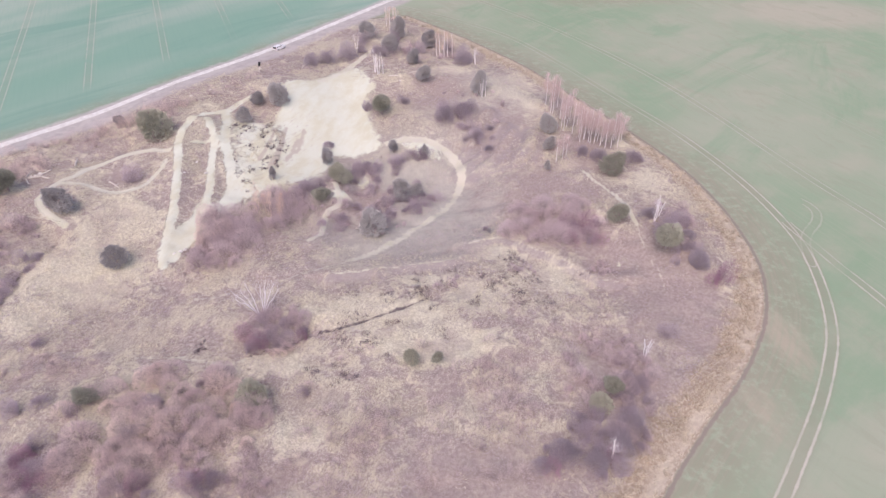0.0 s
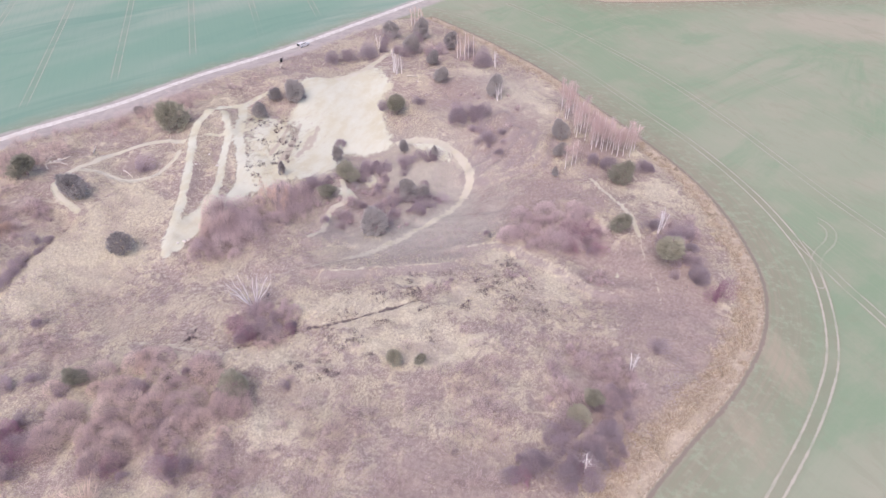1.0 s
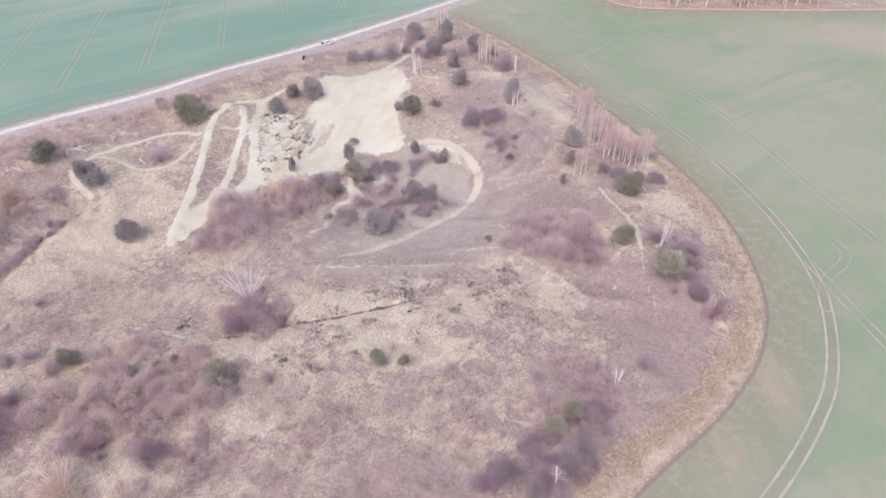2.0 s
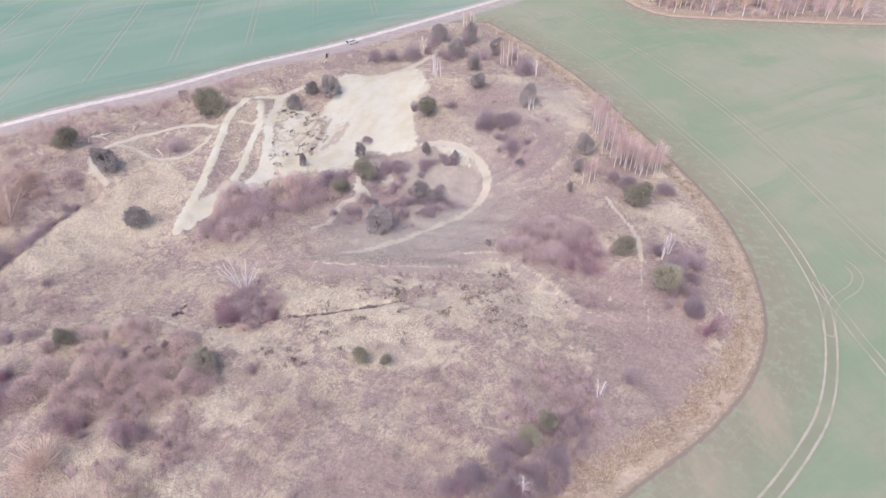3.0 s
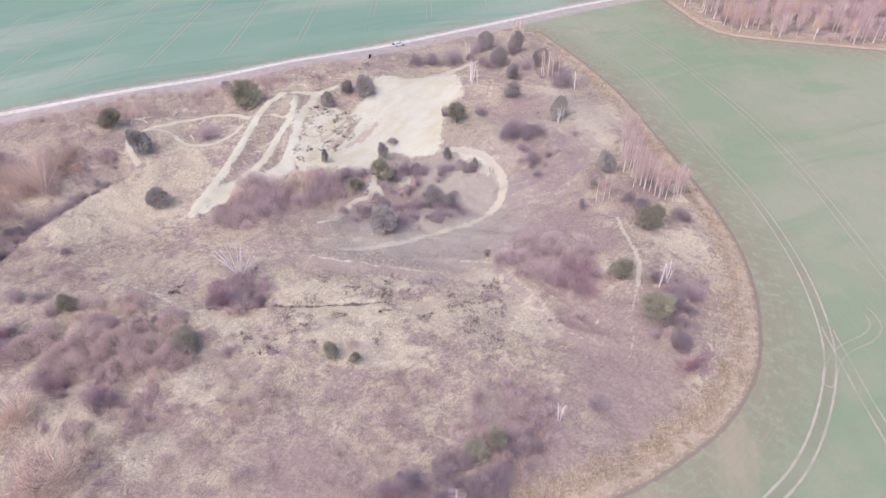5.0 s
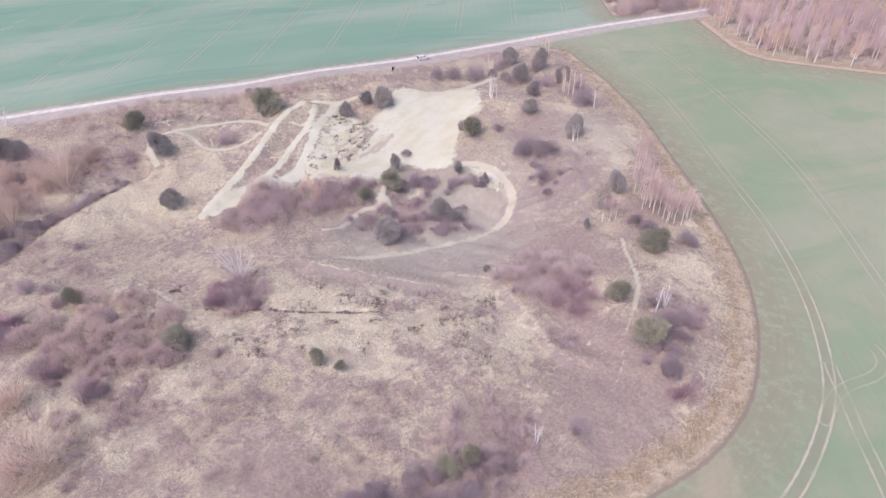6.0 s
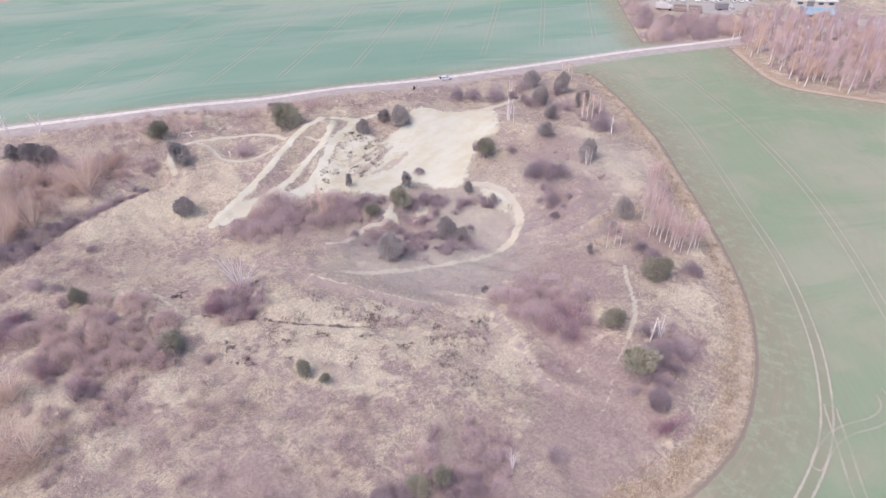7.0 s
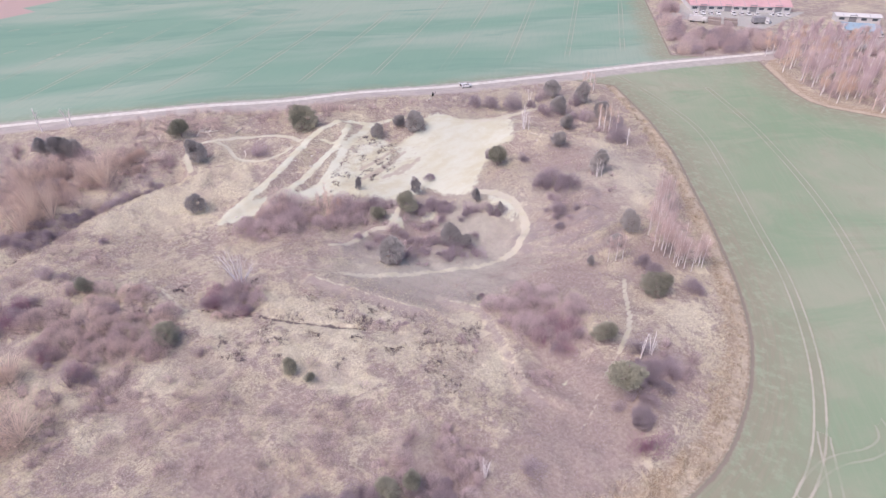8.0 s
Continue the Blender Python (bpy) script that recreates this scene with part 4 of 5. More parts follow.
# ---- leafless shrubs ----
dark_shrubs = [shrub(3.2, 4.5, dark_twig_mat, 2300, "thorn_bush") for _ in range(3)]
dense_shrubs = [shrub(4.0, 6.0, thicket_twig_mat, 4200, "thorn_thicket", 16, 0.026) for _ in range(3)]
set_out(dense_shrubs, [(-41.2, 189.6, 5.6, 4.2), (-36.5, 192.5, 6.0, 5.4), (-30.6, 195.9, 6.4, 5.2), (0.6, 158.5, 6.6, 4.6), (6.2, 160.8, 5.6, 5.2), (6.7, 194.4, 6.2, 5.4), (9.2, 150.2, 4.4, 3.0), (13.0, 153.0, 2.8, 1.8), (12.0, 145.5, 2.6, 1.6),
                       (39.0, 136.8, 5.2, 3.2), (35.5, 138.8, 4.2, 3.0), (47.6, 136.2, 4.4, 3.2), (-22.0, 167.5, 4.0, 2.8), (-11.5, 169.5, 3.6, 2.6), (1.8, 206.5, 3.6, 3.4), (-31.0, 150.2, 4.2, 1.6),
                       (45.0, 110.9, 4.2, 3.2), (51.8, 104.9, 3.4, 2.4), (51.2, 95.2, 4.8, 3.8), (48.6, 106.6, 4.0, 2.8),
                       (18.5, 53.0, 4.6, 3.0), (23.0, 51.5, 4.8, 3.2), (27.5, 54.5, 4.6, 3.0), (29.5, 58.5, 4.0, 2.6), (15.0, 51.0, 3.8, 2.2)],
        "dense dark purplish thicket of leafless thorn", "shrub", "thorn thickets", (6.0, 4.0))
dark_places = [(48.8, 135.2, 3.4, 2.6), (-73.2, 124.5, 5.3, 3.8), (-21.9, 137.8, 6.0, 3.8), (-33.1, 127.2, 5.5, 4.2),
               (-22.8, 64.8, 2.8, 2.0), (-72.3, 75.4, 3.4, 1.5), (40.5, 77.7, 4.0, 2.2), (-6.0, 123.2, 4.1, 2.4), (9.7, 112.8, 2.6, 1.4), (-24.3, 118.2, 3.9, 2.2), (48.5, 106.3, 4.0, 2.8), (50.0, 100.0, 3.0, 2.2)]
dark_places += scattered(-14.0, 131.0, 13.0, 9.0, 15, 3.6, 2.0) + scattered(2.5, 160.0, 6.5, 3.0, 5, 4.6, 3.4)
dark_places += scattered(-88.0, 66.0, 5.0, 12.0, 9, 4.0, 2.4) + scattered(-85.5, 82.0, 2.5, 9.0, 7, 3.2, 1.8, -10) + scattered(50.0, 104.0, 5.0, 10.0, 10, 3.0, 1.8) + scattered(31.0, 107.5, 4.0, 4.0, 5, 4.2, 2.8)
dark_places += scattered(-30.6, 79.0, 6.0, 5.4, 9, 3.6, 2.6) + scattered(23.5, 55.0, 6.5, 6.0, 13, 3.4, 2.6) + scattered(-4.0, 128.0, 4.0, 4.0, 4, 3.0, 1.8)
dark_places += [(x + rng.uniform(-1.5, 1.5), y + rng.uniform(-1.8, 1.8), rng.uniform(2.6, 4.6), rng.uniform(1.6, 3.0)) for x, y in smooth_line([(-35.1, 126.2), (-27.1, 132.2), (-19.6, 137.9), (-11.5, 141.5), (-5.7, 145.3)], 2.2)]
dark_places += scattered(-10.0, 126.0, 6.0, 5.0, 7, 2.6, 1.5) + scattered(49.0, 106.0, 4.5, 9.0, 9, 3.4, 2.4) + scattered(-18.0, 207.0, 14.0, 9.0, 9, 4.2, 3.2)
dark_places += scattered(24.0, 56.0, 9.0, 4.5, 13, 3.6, 2.6, 25) + scattered(31.0, 65.0, 4.0, 4.5, 7, 3.4, 2.4)
dark_places += [(x - rng.uniform(0.5, 3.5), y + rng.uniform(-1, 1.5), rng.uniform(2.8, 4.4), rng.uniform(1.6, 2.8)) for x, y in smooth_line([(-83.5, 62), (-85.2, 70), (-85.5, 76), (-84.5, 82), (-83, 88), (-82, 94), (-82, 100)], 1.6)]
dark_places += scattered(-20.0, 139.0, 9.0, 3.0, 4, 3.4, 2.4, 20) + scattered(10.0, 151.0, 6.0, 8.0, 6, 3.2, 2.0)
dark_places += [(x, y, rng.uniform(2.8, 4.4), rng.uniform(1.6, 2.6)) for x, y in [(-17.8, 123.2), (-27.6, 115.1), (-23.8, 114.6), (-23.7, 119.4), (-17.1, 116.1), (-14.2, 117.9), (-12.9, 126.2), (-10.7, 128.3), (-7.9, 124.4), (-6.1, 125.8), (-16.9, 135.1), (-12.9, 122.0), (-21.8, 133.7), (-37.8, 124.2), (-33.7, 125.2), (-31.6, 127.3), (-20.0, 141.5), (-8.3, 144.9), (-5.4, 145.3)]]
dark_places += [(x, y, rng.uniform(2.6, 4.4), rng.uniform(1.6, 2.8)) for x, y in [(-63.5, 52.0), (-60.8, 50.3), (-61.9, 54.3), (-60.2, 47.4), (-58.6, 49.5), (-57.9, 44.9), (-48.5, 47.9), (-46.2, 46.9), (-44.1, 47.8), (-42.2, 46.5), (-36.6, 48.3), (-34.6, 47.7), (-33.4, 49.0), (-58.9, 60.1), (-46.6, 62.5), (-40.7, 66.8), (-48.2, 56.0), (-39.9, 56.0), (-33.0, 62.2), (-64.8, 61.9), (-68.2, 60.4)]]
set_out(dark_shrubs, dark_places, "dark purplish-brown leafless thorn bush", "shrub", "dark bushes", (4.5, 3.2))

mauve_shrubs = [shrub(2.8, 4.0, mauve_twig_mat, 1300) for _ in range(4)]
mauve_places = scattered(24.5, 112.0, 11.5, 8.0, 12, 4.2, 2.6) + scattered(27.0, 70.0, 10.0, 9.0, 24, 4.0, 2.4)
mauve_places += scattered(-88.0, 98.0, 6.0, 9.0, 10, 4.8, 3.0) + scattered(-61.0, 48.5, 5.0, 6.0, 8, 4.5, 3.4) + scattered(-35.6, 47.0, 14.0, 5.0, 16, 4.2, 3.0)
mauve_places += [(-34.5, 41.0, 4.0, 3.0), (-30.0, 40.0, 4.0, 3.2), (-26.6, 38.6, 3.6, 2.8), (-24.2, 36.6, 3.4, 2.6), (-23.6, 34.0, 3.2, 2.4), (-39.6, 40.4, 4.0, 3.0)]
mauve_places += scattered(-108.0, 84.0, 15.0, 15.0, 40, 4.8, 3.0, 30)
mauve_places += scattered(8.0, 164.0, 12.0, 12.0, 14, 3.0, 1.5) + scattered(-8.0, 200.0, 13.0, 9.0, 8, 3.8, 2.6)
mauve_places += scattered(51.0, 110.0, 4.0, 8.0, 9, 3.4, 2.2) + scattered(1.8, 93.5, 4.6, 2.4, 4, 2.6, 1.4) + scattered(16.9, 95.7, 4.6, 2.4, 4, 2.6, 1.4)
mauve_places += scattered(-31.0, 80.0, 6.5, 5.0, 15, 3.8, 2.6) + scattered(29.0, 62.0, 8.0, 11.0, 14, 3.6, 2.2)
mauve_places += scattered(-126.0, 84.0, 12.0, 11.0, 12, 4.6, 3.4) + scattered(31.5, 97.0, 3.5, 2.5, 4, 3.2, 2.0)
mauve_places += scattered(-22.0, 127.0, 9.0, 11.0, 26, 3.4, 1.7) + scattered(-14.0, 116.0, 9.0, 5.0, 10, 3.2, 1.5) + scattered(-36.0, 122.0, 6.0, 6.0, 10, 4.4, 3.0)
set_out(mauve_shrubs, mauve_places, "mauve-grey leafless shrub with fine bare twigs", "shrub", "bare shrubs", (4.0, 2.8))

thin_shrubs = [shrub(2.4, 4.0, haze_twig_mat, 900, "thin_shrub", 6) for _ in range(4)]
thin_places = scattered(-12.7, 57.6, 5.3, 4.3, 7, 3.8, 2.2) + scattered(10.4, 59.8, 5.0, 3.6, 7, 3.8, 2.0) + scattered(6.3, 68.9, 3.8, 3.7, 5, 3.6, 2.0)
thin_places += scattered(0.0, 62.0, 34.0, 18.0, 44, 3.6, 1.8) + scattered(-20.0, 52.0, 24.0, 12.0, 22, 3.8, 2.0) + scattered(-70.0, 68.0, 12.0, 14.0, 22, 3.4, 1.7) + scattered(20.0, 80.0, 14.0, 8.0, 16, 3.4, 1.6)
set_out(thin_shrubs, thin_places, "thin pale mauve bare bush in dead grass", "shrub", "thin bushes", (4.0, 2.4))
brown_shrubs = [shrub(3.4, 4.6, brown_twig_mat, 3000, "willow_bush", puff=1.0) for _ in range(4)]
brown_places = scattered(-45.0, 60.5, 15.0, 9.0, 40, 5.2, 3.6) + scattered(-49.0, 50.5, 9.0, 4.0, 9, 4.6, 3.2) + scattered(-32.0, 58.0, 4.0, 5.0, 5, 3.6, 2.6) + scattered(-29.5, 74.5, 2.5, 1.5, 3, 2.6, 2.0) + scattered(-51.0, 108.0, 4.0, 4.0, 4, 5.0, 4.4)
set_out(brown_shrubs, brown_places, "rounded pinkish-brown bare willow bush", "shrub", "willow bushes", (4.6, 3.4))

dome_shrubs = [shrub(3.4, 4.6, mauve_twig_mat, 2800, "willow_bush", puff=0.8) for _ in range(4)]
dome_places = scattered(-47.5, 106.0, 7.0, 9.0, 22, 5.2, 3.8) + scattered(-38.5, 118.5, 6.0, 6.5, 15, 4.6, 3.2) + scattered(24.5, 111.0, 11.0, 7.5, 24, 4.8, 3.0) + scattered(-30.5, 81.0, 5.0, 4.5, 9, 3.8, 2.6)
set_out(dome_shrubs, dome_places, "rounded mauve-brown bare willow bush", "shrub", "mauve willow bushes", (4.6, 3.4))

hedge_shrubs = [shrub(2.4, 3.6, brown_twig_mat, 1100, "roadside_bush", 6) for _ in range(2)]
verge_line = smooth_line([(-122, 112), (-108, 126), (-97.0, 138.0), (-86.4, 147.5), (-75.1, 156.8), (-64.9, 166.2), (-56.5, 175.2)], 2.1)
hedge_places = [(x + rng.uniform(-2.6, 2.6), y + rng.uniform(-3.5, 2.5), 3.4 * k, 2.0 * k) for x, y in verge_line for k in (rng.uniform(0.6, 1.2),)]
hedge_places += scattered(-104.0, 82.0, 17.0, 15.0, 44, 4.6, 3.2, 30)
hedge_places += scattered(-80.0, 148.0, 14.0, 4.0, 24, 3.2, 2.0, 45) + scattered(-103.0, 121.0, 13.0, 5.0, 26, 3.6, 2.2, 45) + scattered(-98.0, 104.0, 9.0, 8.0, 22, 3.8, 2.4, 45)
set_out(hedge_shrubs, hedge_places, "reddish-brown bare scrub bush beside the road", "shrub", "roadside scrub", (3.6, 2.4))

red_shrubs = [shrub(3.0, 4.4, red_twig_mat, 2300, "dogwood_bush")]
set_out(red_shrubs, [(54.6, 91.6, 4.6, 3.6), (53.0, 90.6, 3.4, 2.6), (30.5, 108.1, 4.6, 3.0), (33.0, 105.2, 4.0, 2.6), (28.0, 105.6, 4.0, 2.6), (-33.5, 76.0, 3.4, 2.2), (-25.2, 77.6, 3.0, 2.0), (-62.3, 51.1, 3.6, 2.4), (-61.9, 52.7, 3.6, 2.4), (-60.4, 48.8, 3.6, 2.4), (-58.3, 47.6, 3.6, 2.4), (-44.7, 47.3, 3.6, 2.4), (-35.7, 48.2, 3.6, 2.4), (-35.9, 78.5, 3.6, 2.4), (-32.8, 75.7, 3.6, 2.4), (16.5, 50.2, 3.4, 2.2), (25.0, 53.0, 3.2, 2.2), (32.2, 109.5, 4.2, 2.8), (27.5, 109.8, 4.0, 2.6)],
        "crimson-purple leafless dogwood shrub", "shrub", "crimson shrubs", (4.4, 3.0))

# ---- birches and other bare trees ----
row_birches = [birch(8.5, 3.0, pink_twig_mat, birch_bark_mat, 1, 850, low=0.36, thick=0.62) for _ in range(4)]
row_places = [(29.4, 165.7, 3.0, 8.2), (30.8, 160.9, 3.2, 8.9), (32.3, 157.6, 3.0, 8.0), (33.5, 152.9, 3.2, 8.7), (34.5, 149.4, 3.0, 7.7), (35.9, 147.6, 3.0, 7.7), (37.0, 146.4, 3.2, 8.5),
              (38.1, 145.4, 3.2, 8.5), (39.5, 144.8, 3.0, 7.6), (40.8, 143.6, 3.0, 7.6), (42.2, 143.2, 2.8, 7.6), (43.5, 142.7, 2.8, 7.1), (45.1, 142.6, 2.6, 6.4), (28.4, 136.2, 2.6, 6.6),
              (30.0, 136.7, 2.6, 6.6), (31.1, 137.8, 2.4, 5.8)]
row_places += [(x + rng.uniform(-2.6, 3.6), y + rng.uniform(-1.5, 5.0), 3.2, t * rng.uniform(0.7, 1.05)) for x, y, w, t in row_places[:13] for _ in (0, 1)]
set_out(row_birches, row_places, "slim white-barked birch with bare pinkish twigs", "tree", "birch row at the field edge", (3.2, 8.5), 1.2)
pink_bark_mat = bark_material("pinkish_birch_bark", (0.80, 0.66, 0.60), (0.52, 0.41, 0.38), 0.6)
top_birches = [birch(7.5, 2.6, orange_twig_mat, birch_bark_mat, 1, 600, thick=1.1) for _ in range(2)]
set_out(top_birches, [(-20.7, 230.2, 2.6, 6.6), (-19.4, 229.1, 2.6, 7.0), (-17.9, 229.1, 2.6, 7.0), (-17.0, 230.5, 2.6, 6.2), (-2.2, 201.1, 3.0, 8.1), (-1.1, 198.8, 3.0, 9.0), (0.3, 198.9, 3.0, 9.1),
                      (1.5, 200.4, 3.0, 8.5), (3.0, 202.8, 2.8, 7.3)],
        "slim birch with bare orange-brown twigs", "tree", "orange birches", (2.6, 7.5))
tan_birches = [birch(8.0, 2.4, orange_twig_mat, pink_bark_mat, 1, 420, low=0.35, thick=0.5) for _ in range(3)]
set_out(tan_birches, [(-42.5, 116.7, 2.2, 7.6), (-43.1, 120.0, 2.4, 8.0), (-39.4, 116.5, 2.4, 8.6), (-39.8, 118.8, 2.2, 8.0), (-36.9, 116.1, 2.4, 9.0), (-37.0, 118.5, 2.2, 8.4), (-41.2, 118.6, 2.2, 7.6), (-36.6, 114.1, 2.4, 8.6)],
        "slender tan birch rising out of a mauve thicket", "tree", "tan birches", (2.4, 8.0))
pale_birches = [birch(7.0, 3.2, grey_twig_mat, birch_bark_mat, k, 240, low=0.25, thick=1.15) for k in (2, 3, 1)]
set_out(pale_birches, [(-21.1, 185.9, 2.6, 7.6), (-19.9, 184.4, 2.4, 7.0), (-18.5, 184.9, 2.2, 6.2), (10.3, 193.4, 2.6, 6.2), (11.3, 168.7, 1.8, 5.4), (12.3, 169.4, 1.8, 5.4), (-28.6, 203.6, 2.2, 5.3),
                       (35.2, 72.7, 2.0, 4.6), (25.4, 52.8, 3.2, 5.0), (45.9, 109.4, 2.6, 5.6), (47.2, 111.3, 2.4, 5.0), (-141.3, 97.7, 3.6, 8.4), (-137.2, 104.6, 3.0, 6.6)],
        "thin dead birch with white bark and few twigs", "tree", "dead birches", (2.6, 7.0))


def fan_willow(tall, wide, twigs, bark, stems=16, count=2600, name="willow_tree", thick=1.0):
    """A pollard-like willow: many long pale stems spread like a fan from one stool."""
    root = new(name)
    wood, crown = [], []
    for k in range(stems):
        a, r = rng.uniform(0, 2 * math.pi), wide * 0.5 * math.sqrt(rng.uniform(0.05, 1))
        foot = np.array((math.cos(a) * 0.4, math.sin(a) * 0.4, -0.2))
        tip = np.array((math.cos(a) * r, math.sin(a) * r, tall * (1 - 0.25 * (2 * r / wide) ** 2) * rng.uniform(0.8, 1)))
        line = [foot + (tip - foot) * (q, q, q ** 0.85) + rng.normal(size=3) * 0.07 for q in np.linspace(0, 1, 6)]
        wood.append(tube(line, np.linspace(0.0105, 0.0025, 6) * tall * thick, 5))
        m = count // stems
        q = rng.uniform(0.3, 1.05, m)[:, None] ** 0.8
        p = foot + (tip - foot) * q + rng.normal(size=(m, 3)) * (0.09 * wide * q) * (1, 1, 0.6)
        crown.append(slivers(p, (tip - foot) / tall + rng.normal(size=(m, 3)) * 0.35 + (0, 0, 0.4), rng.uniform(0.5, 1.3, m), 0.026))
    part("trunk", mesh_of("trunk", *joined(wood), bark, True), root)
    part("crown", mesh_of("crown", *joined(crown), twigs), root)
    return root


white_tree = fan_willow(8.0, 6.5, grey_twig_mat, plain("bleached_bark", (0.84, 0.80, 0.80), (0.94, 0.91, 0.91)), 9, 700, "bare_tree", 1.25)
set_out([white_tree], [(-34.3, 84.0, 8.0, 9.0)], "bleached grey-white bare tree with spreading stems", "tree", "", (6.5, 8.0))
tan_twig_mat = plain("tan_willow_twigs", (0.68, 0.54, 0.47), (0.83, 0.70, 0.61), 1.0, per="both")
willow_bark_mat = bark_material("willow_bark", (0.84, 0.72, 0.62), (0.66, 0.55, 0.48), 0.6)
willows = [fan_willow(9.0, 9.0, tan_twig_mat, willow_bark_mat, 18, 2200, thick=1.35) for _ in range(3)]
set_out(willows, [(-92.8, 89.4, 11.5, 10.0), (-91.0, 73.5, 7.5, 9.2), (-92.5, 69.5, 7.5, 9.0), (-90.0, 66.0, 7.0, 8.5), (-97.0, 72.0, 8.0, 9.0), (-112.0, 78.3, 8.0, 8.0), (-44.0, 40.5, 8.0, 6.0), (-30.0, 35.5, 8.0, 5.6), (-102, 96, 7, 6)],
        "bare willow with a fan of orange-tan stems", "tree", "orange willows", (9.0, 9.0))

orange_bushes = [shrub(6.0, 8.0, tan_twig_mat, 3600, "tall_willow_bush", 12, 0.02) for _ in range(2)]
set_out(orange_bushes, [(-45.0, 39.5, 8.0, 5.0), (-31.5, 33.5, 10.5, 5.6), (-93.5, 70.5, 8.0, 4.6), (-98.5, 69.5, 8.0, 5.0), (-104.0, 74.0, 8.0, 5.5), *scattered(-101.0, 82.0, 9.0, 15.0, 20, 5.4, 4.6), *scattered(-93.5, 70.0, 5.0, 11.0, 9, 4.6, 4.0), *scattered(-95.0, 99.0, 4.0, 6.0, 5, 4.6, 3.6)],
        "dense tan-orange bare willow bush", "shrub", "tan willow bushes", (8.0, 6.0))

# ---- wood and hedges beyond the field ----
# mauve twigs made paler: distance haze put into the base colour
hazed_mauve_mat = plain("hazed_mauve_twigs", (0.66, 0.53, 0.55), (0.82, 0.69, 0.68), 1.0, per="both")
far_birches = [birch(11.0, 4.0, m, k, 1, 1700, "wood_birch", 0.25, 0.95, 1.9, False) for m, k in ((hazed_mauve_mat, birch_bark_mat), (hazed_mauve_mat, birch_bark_mat), (hazed_mauve_mat, pink_bark_mat), (orange_twig_mat, birch_bark_mat))]
far_places, tries = [], 0
while len(far_places) < 270 and tries < 20000:
    tries += 1
    x, y = rng.uniform(22, 130), rng.uniform(268, 372)
    if within(WOOD, np.array([x]), np.array([y]))[0] > 4 and y < 352 and all((x - p[0]) ** 2 + (y - p[1]) ** 2 > 5.5 for p in far_places):
        if not (x < 36 and y > 338):
            far_places.append((x, y, 4.6 * rng.uniform(0.75, 1.25), rng.uniform(8, 13)))
set_out(far_birches, far_places, "tall wood-edge birch with bare orange twigs", "tree", "birch wood", (4.0, 11.0))
belt_shrubs = [shrub(4.5, 6.0, m, 2400, "hedge_shrub") for m in (mauve_twig_mat, brown_twig_mat, dark_twig_mat, mauve_twig_mat)]
belt_places = [p for p in scattered(2.0, 322.0, 30.0, 15.0, 60, 6.0, 4.6, 40) if within(WOOD, np.array([p[0]]), np.array([p[1]]))[0] > 2.5 and away(ROAD, np.array([p[0]]), np.array([p[1]]))[0] > 4]
belt_places += [(-6.0, 298.0, 7.0, 5.0), (-1.5, 302.0, 6.0, 4.4)]
belt_places += [p for p in scattered(-28.0, 345.0, 7.0, 30.0, 20, 6.0, 5.0, 20) if within(WOOD, np.array([p[0]]), np.array([p[1]]))[0] > 1.5]
belt_places += [p for p in scattered(70.0, 310.0, 52.0, 40.0, 90, 5.0, 3.2, 10) if within(WOOD, np.array([p[0]]), np.array([p[1]]))[0] > 6]
set_out(belt_shrubs, belt_places, "tall bare hedge shrub at the wood's edge", "shrub", "hedge belt", (6.0, 4.5))
back_trees = [birch(12.0, 8.0, m, grey_bark_mat, 2, 1300, "broadleaf_tree", 0.15) for m in (brown_twig_mat, pink_twig_mat)]
set_out(back_trees, [(x, 425 + 0.5 * x + rng.uniform(-12, 30), rng.uniform(7, 10), rng.uniform(9, 13)) for x in np.linspace(30, 150, 22)], "bare broad-leaved tree behind the yard", "tree", "trees behind the yard", (8.0, 12.0))

# ---- grass, reed and low scrub ----


def tufts(name, places, blades, tall, width, lean, material, label, category, loose=0.12):
    """Many small tufts of dry blades in one sheet of growth."""
    x, y = places
    n = len(x)
    foot = np.column_stack([x, y, land(x, y) - 0.03])
    base = np.repeat(foot, blades, 0) + rng.normal(size=(n * blades, 3)) * (loose, loose, 0)
    heading = np.repeat(rng.uniform(0, 2 * math.pi, n), blades) + rng.normal(size=n * blades) * 0.8
    way = np.column_stack([np.cos(heading) * lean, np.sin(heading) * lean, np.ones(n * blades)]) + rng.normal(size=(n * blades, 3)) * 0.25
    way[:, 2] = np.maximum(way[:, 2], 0.25)
    v, f = slivers(base, way, rng.uniform(0.6, 1.2, n * blades) * tall, width)
    return tagged(new(name, mesh_of(name, v, f, material)), label, category, kind="stuff")


def strewn(n, test, x0, x1, y0, y1):
    x, y = rng.uniform(x0, x1, n), rng.uniform(y0, y1, n)
    k = test(x, y)
    return x[k], y[k]


def bare_ground(x, y):
    b = within(SAND_PIT, x, y) > -1.5
    for line, width in ((TRACK_WEST, 2.0), (TRACK_MIDDLE, 1.8), (TRACK_EAST, 2.4), (LOOP, 2.0), (PATH_EAST, 0.9), (PATH_WEST, 1.6), (PATH_HOLLOW, 1.3), (WASH, 4.0), (PATH_SOUTH, 1.2), (ROAD, 4.0)):
        b |= away(line, x, y) < width
    return b


